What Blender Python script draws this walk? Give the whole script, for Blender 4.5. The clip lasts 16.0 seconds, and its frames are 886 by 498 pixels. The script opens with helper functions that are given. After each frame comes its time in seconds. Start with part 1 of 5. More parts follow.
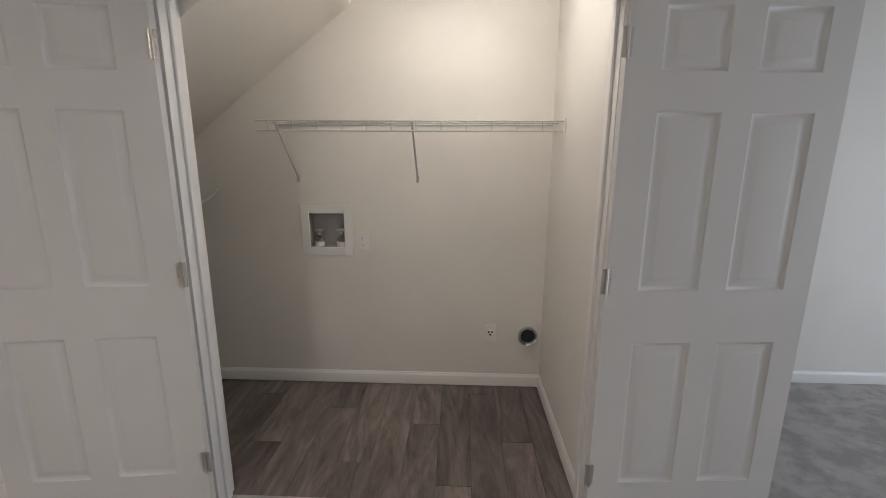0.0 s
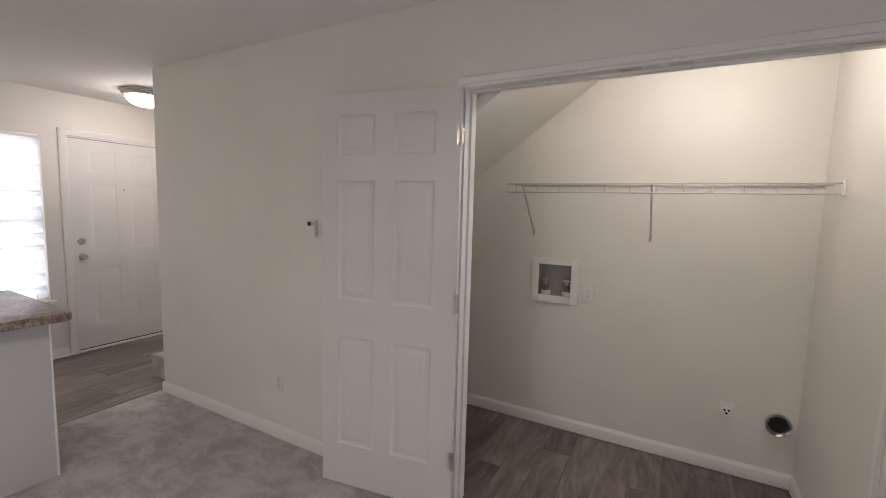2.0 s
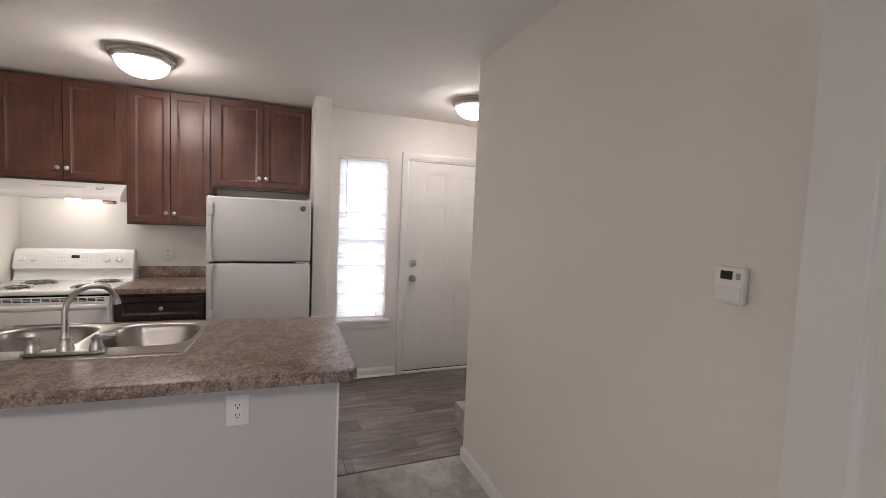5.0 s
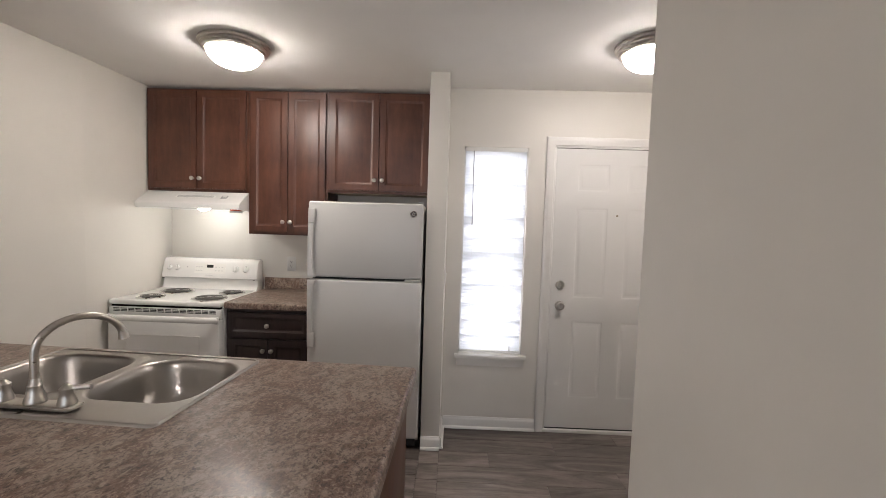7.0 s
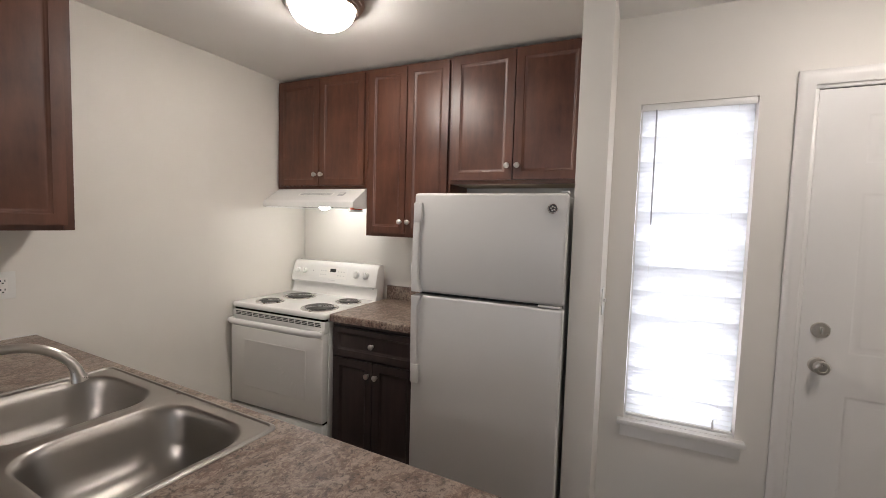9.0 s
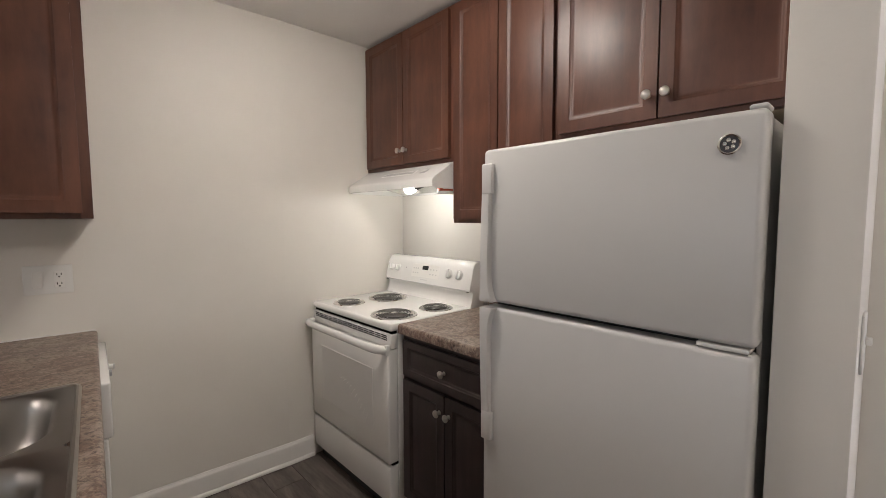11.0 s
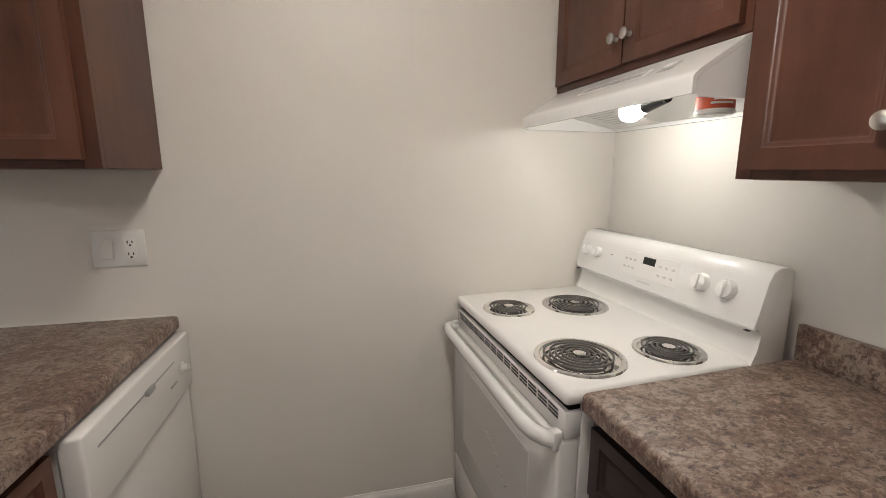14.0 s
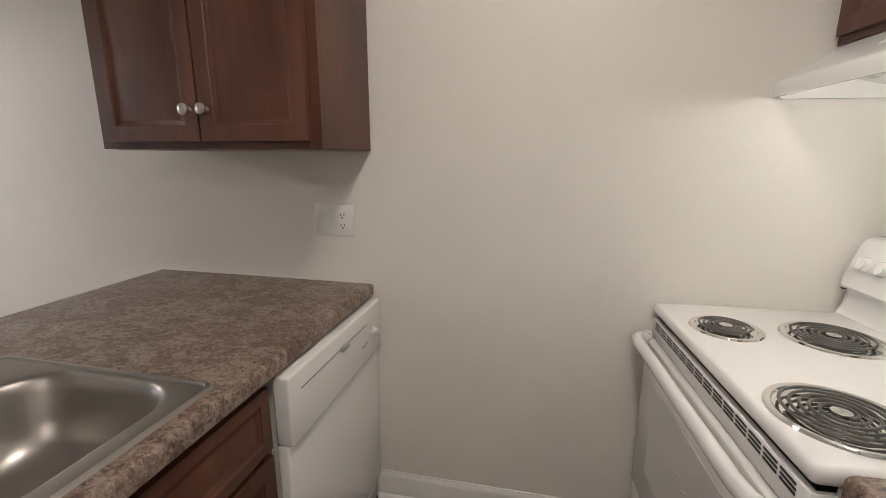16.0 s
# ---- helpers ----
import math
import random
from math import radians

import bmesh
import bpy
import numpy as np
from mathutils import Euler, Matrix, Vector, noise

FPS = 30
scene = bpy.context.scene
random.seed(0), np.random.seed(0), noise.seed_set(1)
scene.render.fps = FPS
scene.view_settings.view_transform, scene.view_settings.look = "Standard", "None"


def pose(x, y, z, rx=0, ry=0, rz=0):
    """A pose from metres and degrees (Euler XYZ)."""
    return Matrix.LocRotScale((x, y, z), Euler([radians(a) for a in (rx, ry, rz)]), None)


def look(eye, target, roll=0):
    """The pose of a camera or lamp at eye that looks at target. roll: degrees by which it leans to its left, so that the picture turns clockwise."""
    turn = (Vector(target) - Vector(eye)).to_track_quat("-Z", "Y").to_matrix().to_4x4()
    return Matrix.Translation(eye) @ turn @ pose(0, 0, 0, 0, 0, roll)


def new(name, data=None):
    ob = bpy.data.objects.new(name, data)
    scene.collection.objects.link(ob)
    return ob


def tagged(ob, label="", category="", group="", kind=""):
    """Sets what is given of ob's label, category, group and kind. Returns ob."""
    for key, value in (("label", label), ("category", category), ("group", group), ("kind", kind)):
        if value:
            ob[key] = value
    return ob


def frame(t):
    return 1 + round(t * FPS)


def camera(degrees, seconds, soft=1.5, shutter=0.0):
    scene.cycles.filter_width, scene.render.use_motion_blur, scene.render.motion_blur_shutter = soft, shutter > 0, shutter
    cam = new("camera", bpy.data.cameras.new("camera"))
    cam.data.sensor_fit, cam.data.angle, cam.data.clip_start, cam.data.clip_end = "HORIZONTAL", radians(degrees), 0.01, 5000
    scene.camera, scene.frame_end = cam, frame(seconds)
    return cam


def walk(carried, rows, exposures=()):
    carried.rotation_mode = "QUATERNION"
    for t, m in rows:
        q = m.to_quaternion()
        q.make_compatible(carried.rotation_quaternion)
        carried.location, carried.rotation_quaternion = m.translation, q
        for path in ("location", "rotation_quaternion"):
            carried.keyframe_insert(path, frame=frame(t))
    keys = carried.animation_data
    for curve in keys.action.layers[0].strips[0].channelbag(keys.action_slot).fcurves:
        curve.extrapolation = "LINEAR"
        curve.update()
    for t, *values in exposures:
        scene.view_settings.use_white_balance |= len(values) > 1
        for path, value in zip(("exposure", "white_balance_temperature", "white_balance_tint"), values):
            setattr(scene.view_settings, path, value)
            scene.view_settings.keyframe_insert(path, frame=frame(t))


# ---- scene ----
cam = camera(92.5, 16.0, 0.6)
PATH = [
    (0, (0.334, -0.050, 1.467), (0.259, 1.903, 1.043), 0.3),
    (0.5, (0.351, -0.163, 1.482), (0.056, 1.776, 1.088), 0.6),
    (1, (0.331, -0.286, 1.494), (-0.163, 1.623, 1.157), 0.9),
    (1.5, (0.284, -0.376, 1.502), (-0.443, 1.470, 1.252), 1.2),
    (2, (0.205, -0.342, 1.494), (-0.745, 1.407, 1.296), 1.5),
    (2.5, (0.107, -0.206, 1.492), (-1.119, 1.364, 1.313), 1.8),
    (3, (0.029, -0.085, 1.5), (-1.452, 1.248, 1.333), 1.7),
    (3.5, (-0.145, -0.01, 1.475), (-1.791, 1.118, 1.338), 1.9),
    (4, (-0.400, 0.094, 1.486), (-2.129, 1.091, 1.354), 2.2),
    (6.5, (-1.491, 0.692, 1.487), (-3.48, 0.87, 1.365), 1.9),
    (7, (-1.709, 0.776, 1.488), (-3.704, 0.728, 1.368), 1.8),
    (7.5, (-1.949, 0.772, 1.466), (-3.932, 0.531, 1.352), 1.9),
    (8, (-2.189, 0.766, 1.482), (-4.143, 0.356, 1.359), 1.8),
    (8.5, (-2.384, 0.809, 1.454), (-4.29, 0.212, 1.346), 1.9),
    (9, (-2.547, 0.857, 1.471), (-4.36, 0.023, 1.342), 1.7),
    (11.5, (-3.538, 0.677, 1.374), (-4.822, -0.848, 1.213), -0.3),
    (12, (-3.677, 0.512, 1.363), (-4.908, -1.051, 1.173), -0.3),
    (12.5, (-3.787, 0.354, 1.350), (-4.929, -1.268, 1.115), -0.3),
    (13, (-3.894, 0.228, 1.361), (-4.821, -1.521, 1.08), -0.2),
    (13.5, (-3.958, 0.106, 1.363), (-4.66, -1.739, 1.037), -0.1),
    (14, (-3.967, -0.024, 1.385), (-4.511, -1.914, 1.023), -0.1),
    (14.5, (-3.973, -0.104, 1.377), (-4.273, -2.045, 0.999), -0.0),
    (15, (-4.005, -0.15, 1.377), (-4.02, -2.11, 0.977), 0.1),
    (15.5, (-3.997, -0.152, 1.374), (-3.81, -2.099, 0.96), 0.2),
    (16, (-3.983, -0.117, 1.372), (-3.675, -2.047, 0.948), 0.2),
]
walk(cam, [(t, look(eye, target, roll)) for t, eye, target, roll in PATH], [(0, 0.26, 6480, 17), (2, 0.30, 6530, 19), (3, 0.35, 6560, 21), (4, 0.31, 6560, 21), (6.5, 0.36, 6500, 18), (7, 0.36, 6500, 17), (9, 0.32, 6500, 17), (12, 0.25, 6560, 17), (14, 0.26, 6560, 17), (16, 0.31, 6560, 17)])

# ---- light and exposure ----
world = bpy.data.worlds.new("world")
scene.world = world
world.use_nodes = True
wn = world.node_tree
sky = wn.nodes.new("ShaderNodeTexSky")
sky.sky_type, sky.sun_disc = "NISHITA", False
sky.sun_elevation, sky.sun_rotation = radians(40), radians(200)
wn.nodes["Background"].inputs[1].default_value = 0.1
wn.links.new(sky.outputs[0], wn.nodes["Background"].inputs[0])

sun = new("sun", bpy.data.lights.new("sun", "SUN"))
sun.data.energy, sun.data.angle, sun.data.color = 2.5, radians(0.5), (1, 0.95, 0.88)
sun.matrix_world = look((0, 0, 10), (-3.0, -8.0, -0.2))

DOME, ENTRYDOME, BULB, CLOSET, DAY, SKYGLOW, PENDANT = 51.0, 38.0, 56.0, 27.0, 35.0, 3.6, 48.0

day = new("window_daylight", bpy.data.lights.new("window_daylight", "AREA"))
day.data.shape, day.data.size, day.data.size_y = "RECTANGLE", 2.2, 1.9
day.data.energy, day.data.color = DAY, (0.76, 0.89, 1.0)
day.matrix_world = look((4.66, 0.6, 1.15), (0, 0.6, 1.05))

# ---- materials ----
def mat(name, base, rough=0.5, metal=0.0, spec=0.5, coat=0.0):
    m = bpy.data.materials.new(name)
    m.use_nodes = True
    b = m.node_tree.nodes["Principled BSDF"]
    b.inputs["Base Color"].default_value = (*base, 1)
    b.inputs["Roughness"].default_value = rough
    b.inputs["Metallic"].default_value = metal
    b.inputs["Specular IOR Level"].default_value = spec
    b.inputs["Coat Weight"].default_value = coat
    b.inputs["Coat Roughness"].default_value = 0.15
    return m


def node(m, kind, **values):
    n = m.node_tree.nodes.new(kind)
    for k, v in values.items():
        n.inputs[k.replace("_", " ")].default_value = v
    return n


def wire(m, a, b):
    m.node_tree.links.new(a, b)


def bsdf(m):
    return m.node_tree.nodes["Principled BSDF"]


def coords(m, stretch=(1, 1, 1), space="Object", spin=(0, 0, 0)):
    tc = m.node_tree.nodes.new("ShaderNodeTexCoord")
    mp = m.node_tree.nodes.new("ShaderNodeMapping")
    mp.inputs["Scale"].default_value = stretch
    mp.inputs["Rotation"].default_value = spin
    wire(m, tc.outputs[space], mp.inputs[0])
    return mp.outputs[0]


def grain(m, at, scale, detail=4.0, rough=0.6, distort=0.0):
    n = node(m, "ShaderNodeTexNoise", Scale=scale, Detail=detail, Roughness=rough, Distortion=distort)
    wire(m, at, n.inputs["Vector"])
    return n.outputs["Fac"]


def ramp(m, fac, *stops):
    r = m.node_tree.nodes.new("ShaderNodeValToRGB")
    while len(r.color_ramp.elements) < len(stops):
        r.color_ramp.elements.new(0.5)
    for e, (p, c) in zip(r.color_ramp.elements, stops):
        e.position, e.color = p, (*c, 1)
    wire(m, fac, r.inputs[0])
    return r.outputs[0]


def mixed(m, fac, a, b, blend="MIX"):
    n = m.node_tree.nodes.new("ShaderNodeMix")
    n.data_type, n.blend_type = "RGBA", blend
    for value, slot in ((fac, n.inputs[0]), (a, n.inputs[6]), (b, n.inputs[7])):
        if isinstance(value, (int, float)):
            slot.default_value = value
        elif isinstance(value, tuple):
            slot.default_value = (*value, 1)
        else:
            wire(m, value, slot)
    return n.outputs[2]


def relief(m, height, strength, distance):
    n = node(m, "ShaderNodeBump", Strength=strength, Distance=distance)
    wire(m, height, n.inputs["Height"])
    wire(m, n.outputs[0], bsdf(m).inputs["Normal"])


def painted(name, base, rough, bump=0.12, stain=0.04, scale=90.0):
    """Rolled paint: faint roller stipple, faint larger unevenness."""
    m = mat(name, base, rough)
    at = coords(m)
    big = grain(m, at, 1.3, 3)
    lo = tuple(v * (1 - stain) for v in base)
    hi = tuple(min(1, v * (1 + stain)) for v in base)
    wire(m, ramp(m, big, (0.3, lo), (0.7, hi)), bsdf(m).inputs["Base Color"])
    relief(m, grain(m, at, scale, 3), bump, 0.002)
    return m


WALL = painted("wall_paint", (0.730, 0.698, 0.645), 0.55)
CEIL = painted("ceiling_paint", (0.83, 0.81, 0.78), 0.8, 0.2, 0.03, 140)
TRIM = painted("trim_paint", (0.75, 0.73, 0.70), 0.35, 0.04, 0.02, 60)
# the entry door's white, darkened in colour for the closet doors' weaker light
DOORP = painted("shaded_door_paint", (0.62, 0.603, 0.58), 0.42, 0.05, 0.02, 120)
ENTRYP = painted("entry_door_paint", (0.735, 0.72, 0.695), 0.38, 0.05, 0.02, 120)
# white panel darkened in its colour to offset the lamp light falling on it
HALF = painted("dimmed_half_wall_white", (0.530, 0.512, 0.495), 0.5, 0.25, 0.03, 25)
WHITE = mat("white_enamel", (0.80, 0.79, 0.765), 0.18, spec=0.5, coat=0.3)
PLASTIC = mat("white_plastic", (0.78, 0.765, 0.73), 0.35)
IVORY = mat("moulded_plastic", (0.74, 0.73, 0.70), 0.4)
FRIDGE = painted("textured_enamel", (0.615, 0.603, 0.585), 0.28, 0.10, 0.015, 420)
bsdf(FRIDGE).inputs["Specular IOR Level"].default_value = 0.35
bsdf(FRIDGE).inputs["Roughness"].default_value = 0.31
BLACK = mat("black_plastic", (0.012, 0.012, 0.013), 0.4)
GAP = mat("dark_rubber_and_gap_shade", (0.03, 0.03, 0.03), 0.7)
DARKGLASS = mat("display_glass", (0.02, 0.022, 0.02), 0.08)
CHROME = mat("chrome", (0.80, 0.79, 0.77), 0.10, 1.0)
# white wire greyed: the shade on its underside is put into the colour
WIREMAT = mat("shaded_white_wire", (0.50, 0.49, 0.47), 0.30)
GREY = mat("grey_print", (0.33, 0.33, 0.33), 0.6)
FAINT = mat("pale_print", (0.60, 0.59, 0.575), 0.5)
ORANGE = mat("orange_label", (0.55, 0.075, 0.02), 0.45)
DUCT = mat("galvanised_duct", (0.45, 0.45, 0.44), 0.45, 1.0)
FILTER = mat("aluminium_mesh", (0.55, 0.55, 0.54), 0.38, 1.0)
relief(FILTER, grain(FILTER, coords(FILTER, (1, 1.6, 1)), 150, 3, 0.6), 0.6, 0.004)
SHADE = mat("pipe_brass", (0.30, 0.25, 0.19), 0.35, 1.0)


def brushed(name, base, rough, stretch):
    m = mat(name, base, rough, 1.0)
    g = grain(m, coords(m, stretch), 40, 4)
    wire(m, ramp(m, g, (0.3, (rough - 0.03,) * 3), (0.7, (rough + 0.04,) * 3)), bsdf(m).inputs["Roughness"])
    return m


NICKEL = brushed("brushed_nickel", (0.58, 0.55, 0.51), 0.30, (1, 1, 3))
STEEL = mat("satin_stainless_steel", (0.36, 0.337, 0.311), 0.33, 1.0)
wire(STEEL, ramp(STEEL, grain(STEEL, coords(STEEL), 3.0, 3), (0.35, (0.30,) * 3), (0.65, (0.38,) * 3)), bsdf(STEEL).inputs["Roughness"])
COIL = mat("burner_coil", (0.105, 0.098, 0.090), 0.40, 0.2, spec=0.6)
# flat black that paints the shade under the coils and in the range's gaps
DEEPSHADE = mat("deep_shade_black", (0.008, 0.007, 0.006), 0.85, spec=0.08)
DARKMARK = mat("dark_badge_enamel", (0.05, 0.05, 0.055), 0.3)

FILM = mat("oven_glass_with_film", (0.76, 0.75, 0.73), 0.12, spec=0.6)
fold = grain(FILM, coords(FILM, (1.2, 1, 1), spin=(0, 0.5, 0)), 5, 2, 0.4, 1.2)
relief(FILM, fold, 0.12, 0.006)

# cherry-stained maple
WOOD = mat("cherry_stained_wood", (0.09, 0.03, 0.018), 0.33, spec=0.5)
at = coords(WOOD, (9, 9, 1.1))
g1 = grain(WOOD, at, 3.0, 6, 0.62, 0.6)
g2 = grain(WOOD, coords(WOOD, (1.6, 1.6, 0.9)), 3.4, 5, 0.6)
c = ramp(WOOD, g1, (0.3, (0.054, 0.019, 0.0115)), (0.5, (0.086, 0.031, 0.018)), (0.72, (0.124, 0.047, 0.027)))
wire(WOOD, mixed(WOOD, 0.5, c, ramp(WOOD, g2, (0.36, (0.052, 0.018, 0.011)), (0.64, (0.160, 0.061, 0.034)))), bsdf(WOOD).inputs["Base Color"])
wire(WOOD, ramp(WOOD, g2, (0.3, (0.33,) * 3), (0.7, (0.43,) * 3)), bsdf(WOOD).inputs["Roughness"])
relief(WOOD, g1, 0.02, 0.001)
WOODIN = mat("cabinet_underside", (0.42, 0.34, 0.25), 0.6)

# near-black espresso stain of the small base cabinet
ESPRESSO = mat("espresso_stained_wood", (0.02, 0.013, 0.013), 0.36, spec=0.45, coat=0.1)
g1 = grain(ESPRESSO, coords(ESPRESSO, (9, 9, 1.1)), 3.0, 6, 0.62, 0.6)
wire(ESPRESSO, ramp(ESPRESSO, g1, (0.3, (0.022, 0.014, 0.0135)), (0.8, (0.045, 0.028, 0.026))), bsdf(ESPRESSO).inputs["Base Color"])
relief(ESPRESSO, g1, 0.02, 0.001)

# laminate worktop: rose-brown and taupe clouds with dark and pale flecks
TOP = mat("laminate_worktop", (0.25, 0.2, 0.17), 0.35, spec=0.45)
at = coords(TOP, (1, 1.35, 1), spin=(0, 0, 0.6))
big = grain(TOP, at, 8, 5, 0.66, 1.2)
clump = grain(TOP, at, 46, 6, 0.72, 0.8)
patch = grain(TOP, coords(TOP, (1, 1.2, 1), spin=(0, 0, 2.1)), 15, 5, 0.68, 1.2)
fleck = grain(TOP, coords(TOP, (1, 1.25, 1), spin=(0.3, 0.2, 1.1)), 82, 5, 0.68, 0.6)
fine = grain(TOP, at, 210, 3, 0.7, 0.2)
c = mixed(TOP, ramp(TOP, big, (0.43, (0, 0, 0)), (0.57, (1, 1, 1))), (0.142, 0.077, 0.055), (0.285, 0.222, 0.178))
c = mixed(TOP, ramp(TOP, clump, (0.40, (0.9,) * 3), (0.49, (0, 0, 0))), c, (0.080, 0.042, 0.030))
c = mixed(TOP, mixed(TOP, 1.0, ramp(TOP, fleck, (0.50, (0, 0, 0)), (0.59, (0.8,) * 3)), ramp(TOP, patch, (0.44, (0.1,) * 3), (0.57, (1, 1, 1))), "MULTIPLY"), c, (0.39, 0.305, 0.240))
c = mixed(TOP, mixed(TOP, 1.0, ramp(TOP, fleck, (0.41, (1.0,) * 3), (0.475, (0, 0, 0))), ramp(TOP, patch, (0.43, (1, 1, 1)), (0.57, (0.12,) * 3)), "MULTIPLY"), c, (0.034, 0.019, 0.014))
c = mixed(TOP, 0.14, c, ramp(TOP, fine, (0.35, (0.06, 0.04, 0.032)), (0.65, (0.42, 0.35, 0.30))))
wire(TOP, c, bsdf(TOP).inputs["Base Color"])
relief(TOP, fine, 0.04, 0.0005)

# vinyl planks: grey-brown oak print; each plank its own shade
PLANK = mat("vinyl_plank", (0.15, 0.12, 0.1), 0.35, spec=0.45)
info = PLANK.node_tree.nodes.new("ShaderNodeObjectInfo")
tc = PLANK.node_tree.nodes.new("ShaderNodeTexCoord")
shift = PLANK.node_tree.nodes.new("ShaderNodeVectorMath")
shift.operation = "MULTIPLY_ADD"
shift.inputs[1].default_value = (5, 0.9, 1)
wire(PLANK, tc.outputs["Object"], shift.inputs[0])
ten = PLANK.node_tree.nodes.new("ShaderNodeMath")
ten.operation = "MULTIPLY"
ten.inputs[1].default_value = 60
wire(PLANK, info.outputs["Random"], ten.inputs[0])
wire(PLANK, ten.outputs[0], shift.inputs[2])
g1 = grain(PLANK, shift.outputs[0], 1.5, 6, 0.55, 2.2)
g2 = grain(PLANK, shift.outputs[0], 14, 5, 0.7, 0.4)
c = ramp(PLANK, g1, (0.33, (0.088, 0.069, 0.060)), (0.5, (0.160, 0.131, 0.115)), (0.67, (0.245, 0.208, 0.186)))
c = mixed(PLANK, 0.14, c, ramp(PLANK, g2, (0.42, (0.08, 0.064, 0.056)), (0.58, (0.31, 0.27, 0.245))))
wire(PLANK, mixed(PLANK, 0.75, c, ramp(PLANK, info.outputs["Random"], (0.0, (0.64,) * 3), (1.0, (1.28,) * 3)), "MULTIPLY"), bsdf(PLANK).inputs["Base Color"])
relief(PLANK, g2, 0.12, 0.001)
JOINT = mat("plank_joint", (0.072, 0.060, 0.053), 0.8)

# cut-pile carpet
CARPET = mat("cut_pile_carpet", (0.4, 0.38, 0.35), 0.95, spec=0.1)
at = coords(CARPET)
tuft = grain(CARPET, at, 260, 3, 0.7)
brush = grain(CARPET, coords(CARPET, (1, 1.3, 1)), 5.0, 7, 0.72, 0.15)
patch = ramp(CARPET, brush, (0.42, (0.29, 0.268, 0.250)), (0.49, (0.42, 0.395, 0.37)), (0.57, (0.56, 0.535, 0.51)))
wire(CARPET, mixed(CARPET, 0.4, patch, ramp(CARPET, tuft, (0.3, (0.24, 0.22, 0.205)), (0.7, (0.62, 0.59, 0.56)))), bsdf(CARPET).inputs["Base Color"])
both = mixed(CARPET, 0.4, tuft, brush)
relief(CARPET, both, 0.9, 0.012)
bsdf(CARPET).inputs["Sheen Weight"].default_value = 0.25


def glowing(name, base, strength):
    m = mat(name, base, 0.3)
    bsdf(m).inputs["Emission Color"].default_value = (*base, 1)
    bsdf(m).inputs["Emission Strength"].default_value = strength
    return m


DOMEGLASS = glowing("lit_opal_glass", (1.0, 0.965, 0.86), DOME)
ENTRYGLASS = glowing("lit_entry_opal_glass", (1.0, 0.955, 0.88), ENTRYDOME)
CLOSETGLASS = glowing("lit_warm_opal_glass", (0.985, 0.965, 0.875), CLOSET)
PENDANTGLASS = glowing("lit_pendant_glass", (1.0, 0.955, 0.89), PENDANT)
BULBGLASS = glowing("lit_bulb_glass", (0.97, 0.98, 0.90), BULB)
OUTSIDE = glowing("bright_sky_backdrop", (0.93, 0.965, 1.0), SKYGLOW)
split = OUTSIDE.node_tree.nodes.new("ShaderNodeSeparateXYZ")
wire(OUTSIDE, coords(OUTSIDE), split.inputs[0])
level = node(OUTSIDE, "ShaderNodeMapRange")
for slot, v in ((1, 0.9), (2, 2.0), (3, SKYGLOW), (4, SKYGLOW * 0.8)):
    level.inputs[slot].default_value = v
wire(OUTSIDE, split.outputs[2], level.inputs[0])
wire(OUTSIDE, level.outputs[0], bsdf(OUTSIDE).inputs["Emission Strength"])
SLAT = mat("blind_slat", (0.84, 0.84, 0.83), 0.45)
bsdf(SLAT).inputs["Subsurface Weight"].default_value = 0.0
tr = SLAT.node_tree.nodes.new("ShaderNodeBsdfTranslucent")
tr.inputs[0].default_value = (0.9, 0.92, 0.95, 1)
mx = node(SLAT, "ShaderNodeMixShader", Fac=0.63)
wire(SLAT, bsdf(SLAT).outputs[0], mx.inputs[1])
wire(SLAT, tr.outputs[0], mx.inputs[2])
wire(SLAT, mx.outputs[0], SLAT.node_tree.nodes["Material Output"].inputs[0])
GLASS = mat("window_glass", (1, 1, 1), 0.0)
bsdf(GLASS).inputs["Transmission Weight"].default_value = 1.0
bsdf(GLASS).inputs["IOR"].default_value = 1.05

# ---- mesh helpers ----
def mesh_of(name, bm, m, smooth=True):
    bmesh.ops.recalc_face_normals(bm, faces=bm.faces)
    me = bpy.data.meshes.new(name)
    bm.to_mesh(me)
    bm.free()
    me.materials.append(m)
    if smooth:
        for p in me.polygons:
            p.use_smooth = True
        me.set_sharp_from_angle(angle=radians(38))
    return me


def part(name, bm, m, parent, label="", at=None):
    ob = new(name, mesh_of(name, bm, m))
    ob.parent = parent
    if at is not None:
        ob.matrix_basis = at
    return tagged(ob, label)


def structure(name, bm, m, label, category):
    return tagged(new(name, mesh_of(name, bm, m)), label, category, kind="structure")


def thing(name, m, label, category, group=""):
    ob = new(name)
    ob.empty_display_size = 0.1
    ob.matrix_basis = m
    return tagged(ob, label, category, group)


def box(bm, x0, x1, y0, y1, z0, z1, bevel=0.0, seg=2):
    vs = [bm.verts.new((x, y, z)) for x in (x0, x1) for y in (y0, y1) for z in (z0, z1)]
    fs = [bm.faces.new([vs[i] for i in q]) for q in ((0, 1, 3, 2), (4, 6, 7, 5), (0, 4, 5, 1), (2, 3, 7, 6), (0, 2, 6, 4), (1, 5, 7, 3))]
    if bevel:
        edges = list({e for f in fs for e in f.edges})
        bmesh.ops.bevel(bm, geom=edges, offset=bevel, segments=seg, profile=0.5, affect="EDGES")
    return bm


def abox(*a, **k):
    return box(bmesh.new(), *a, **k)


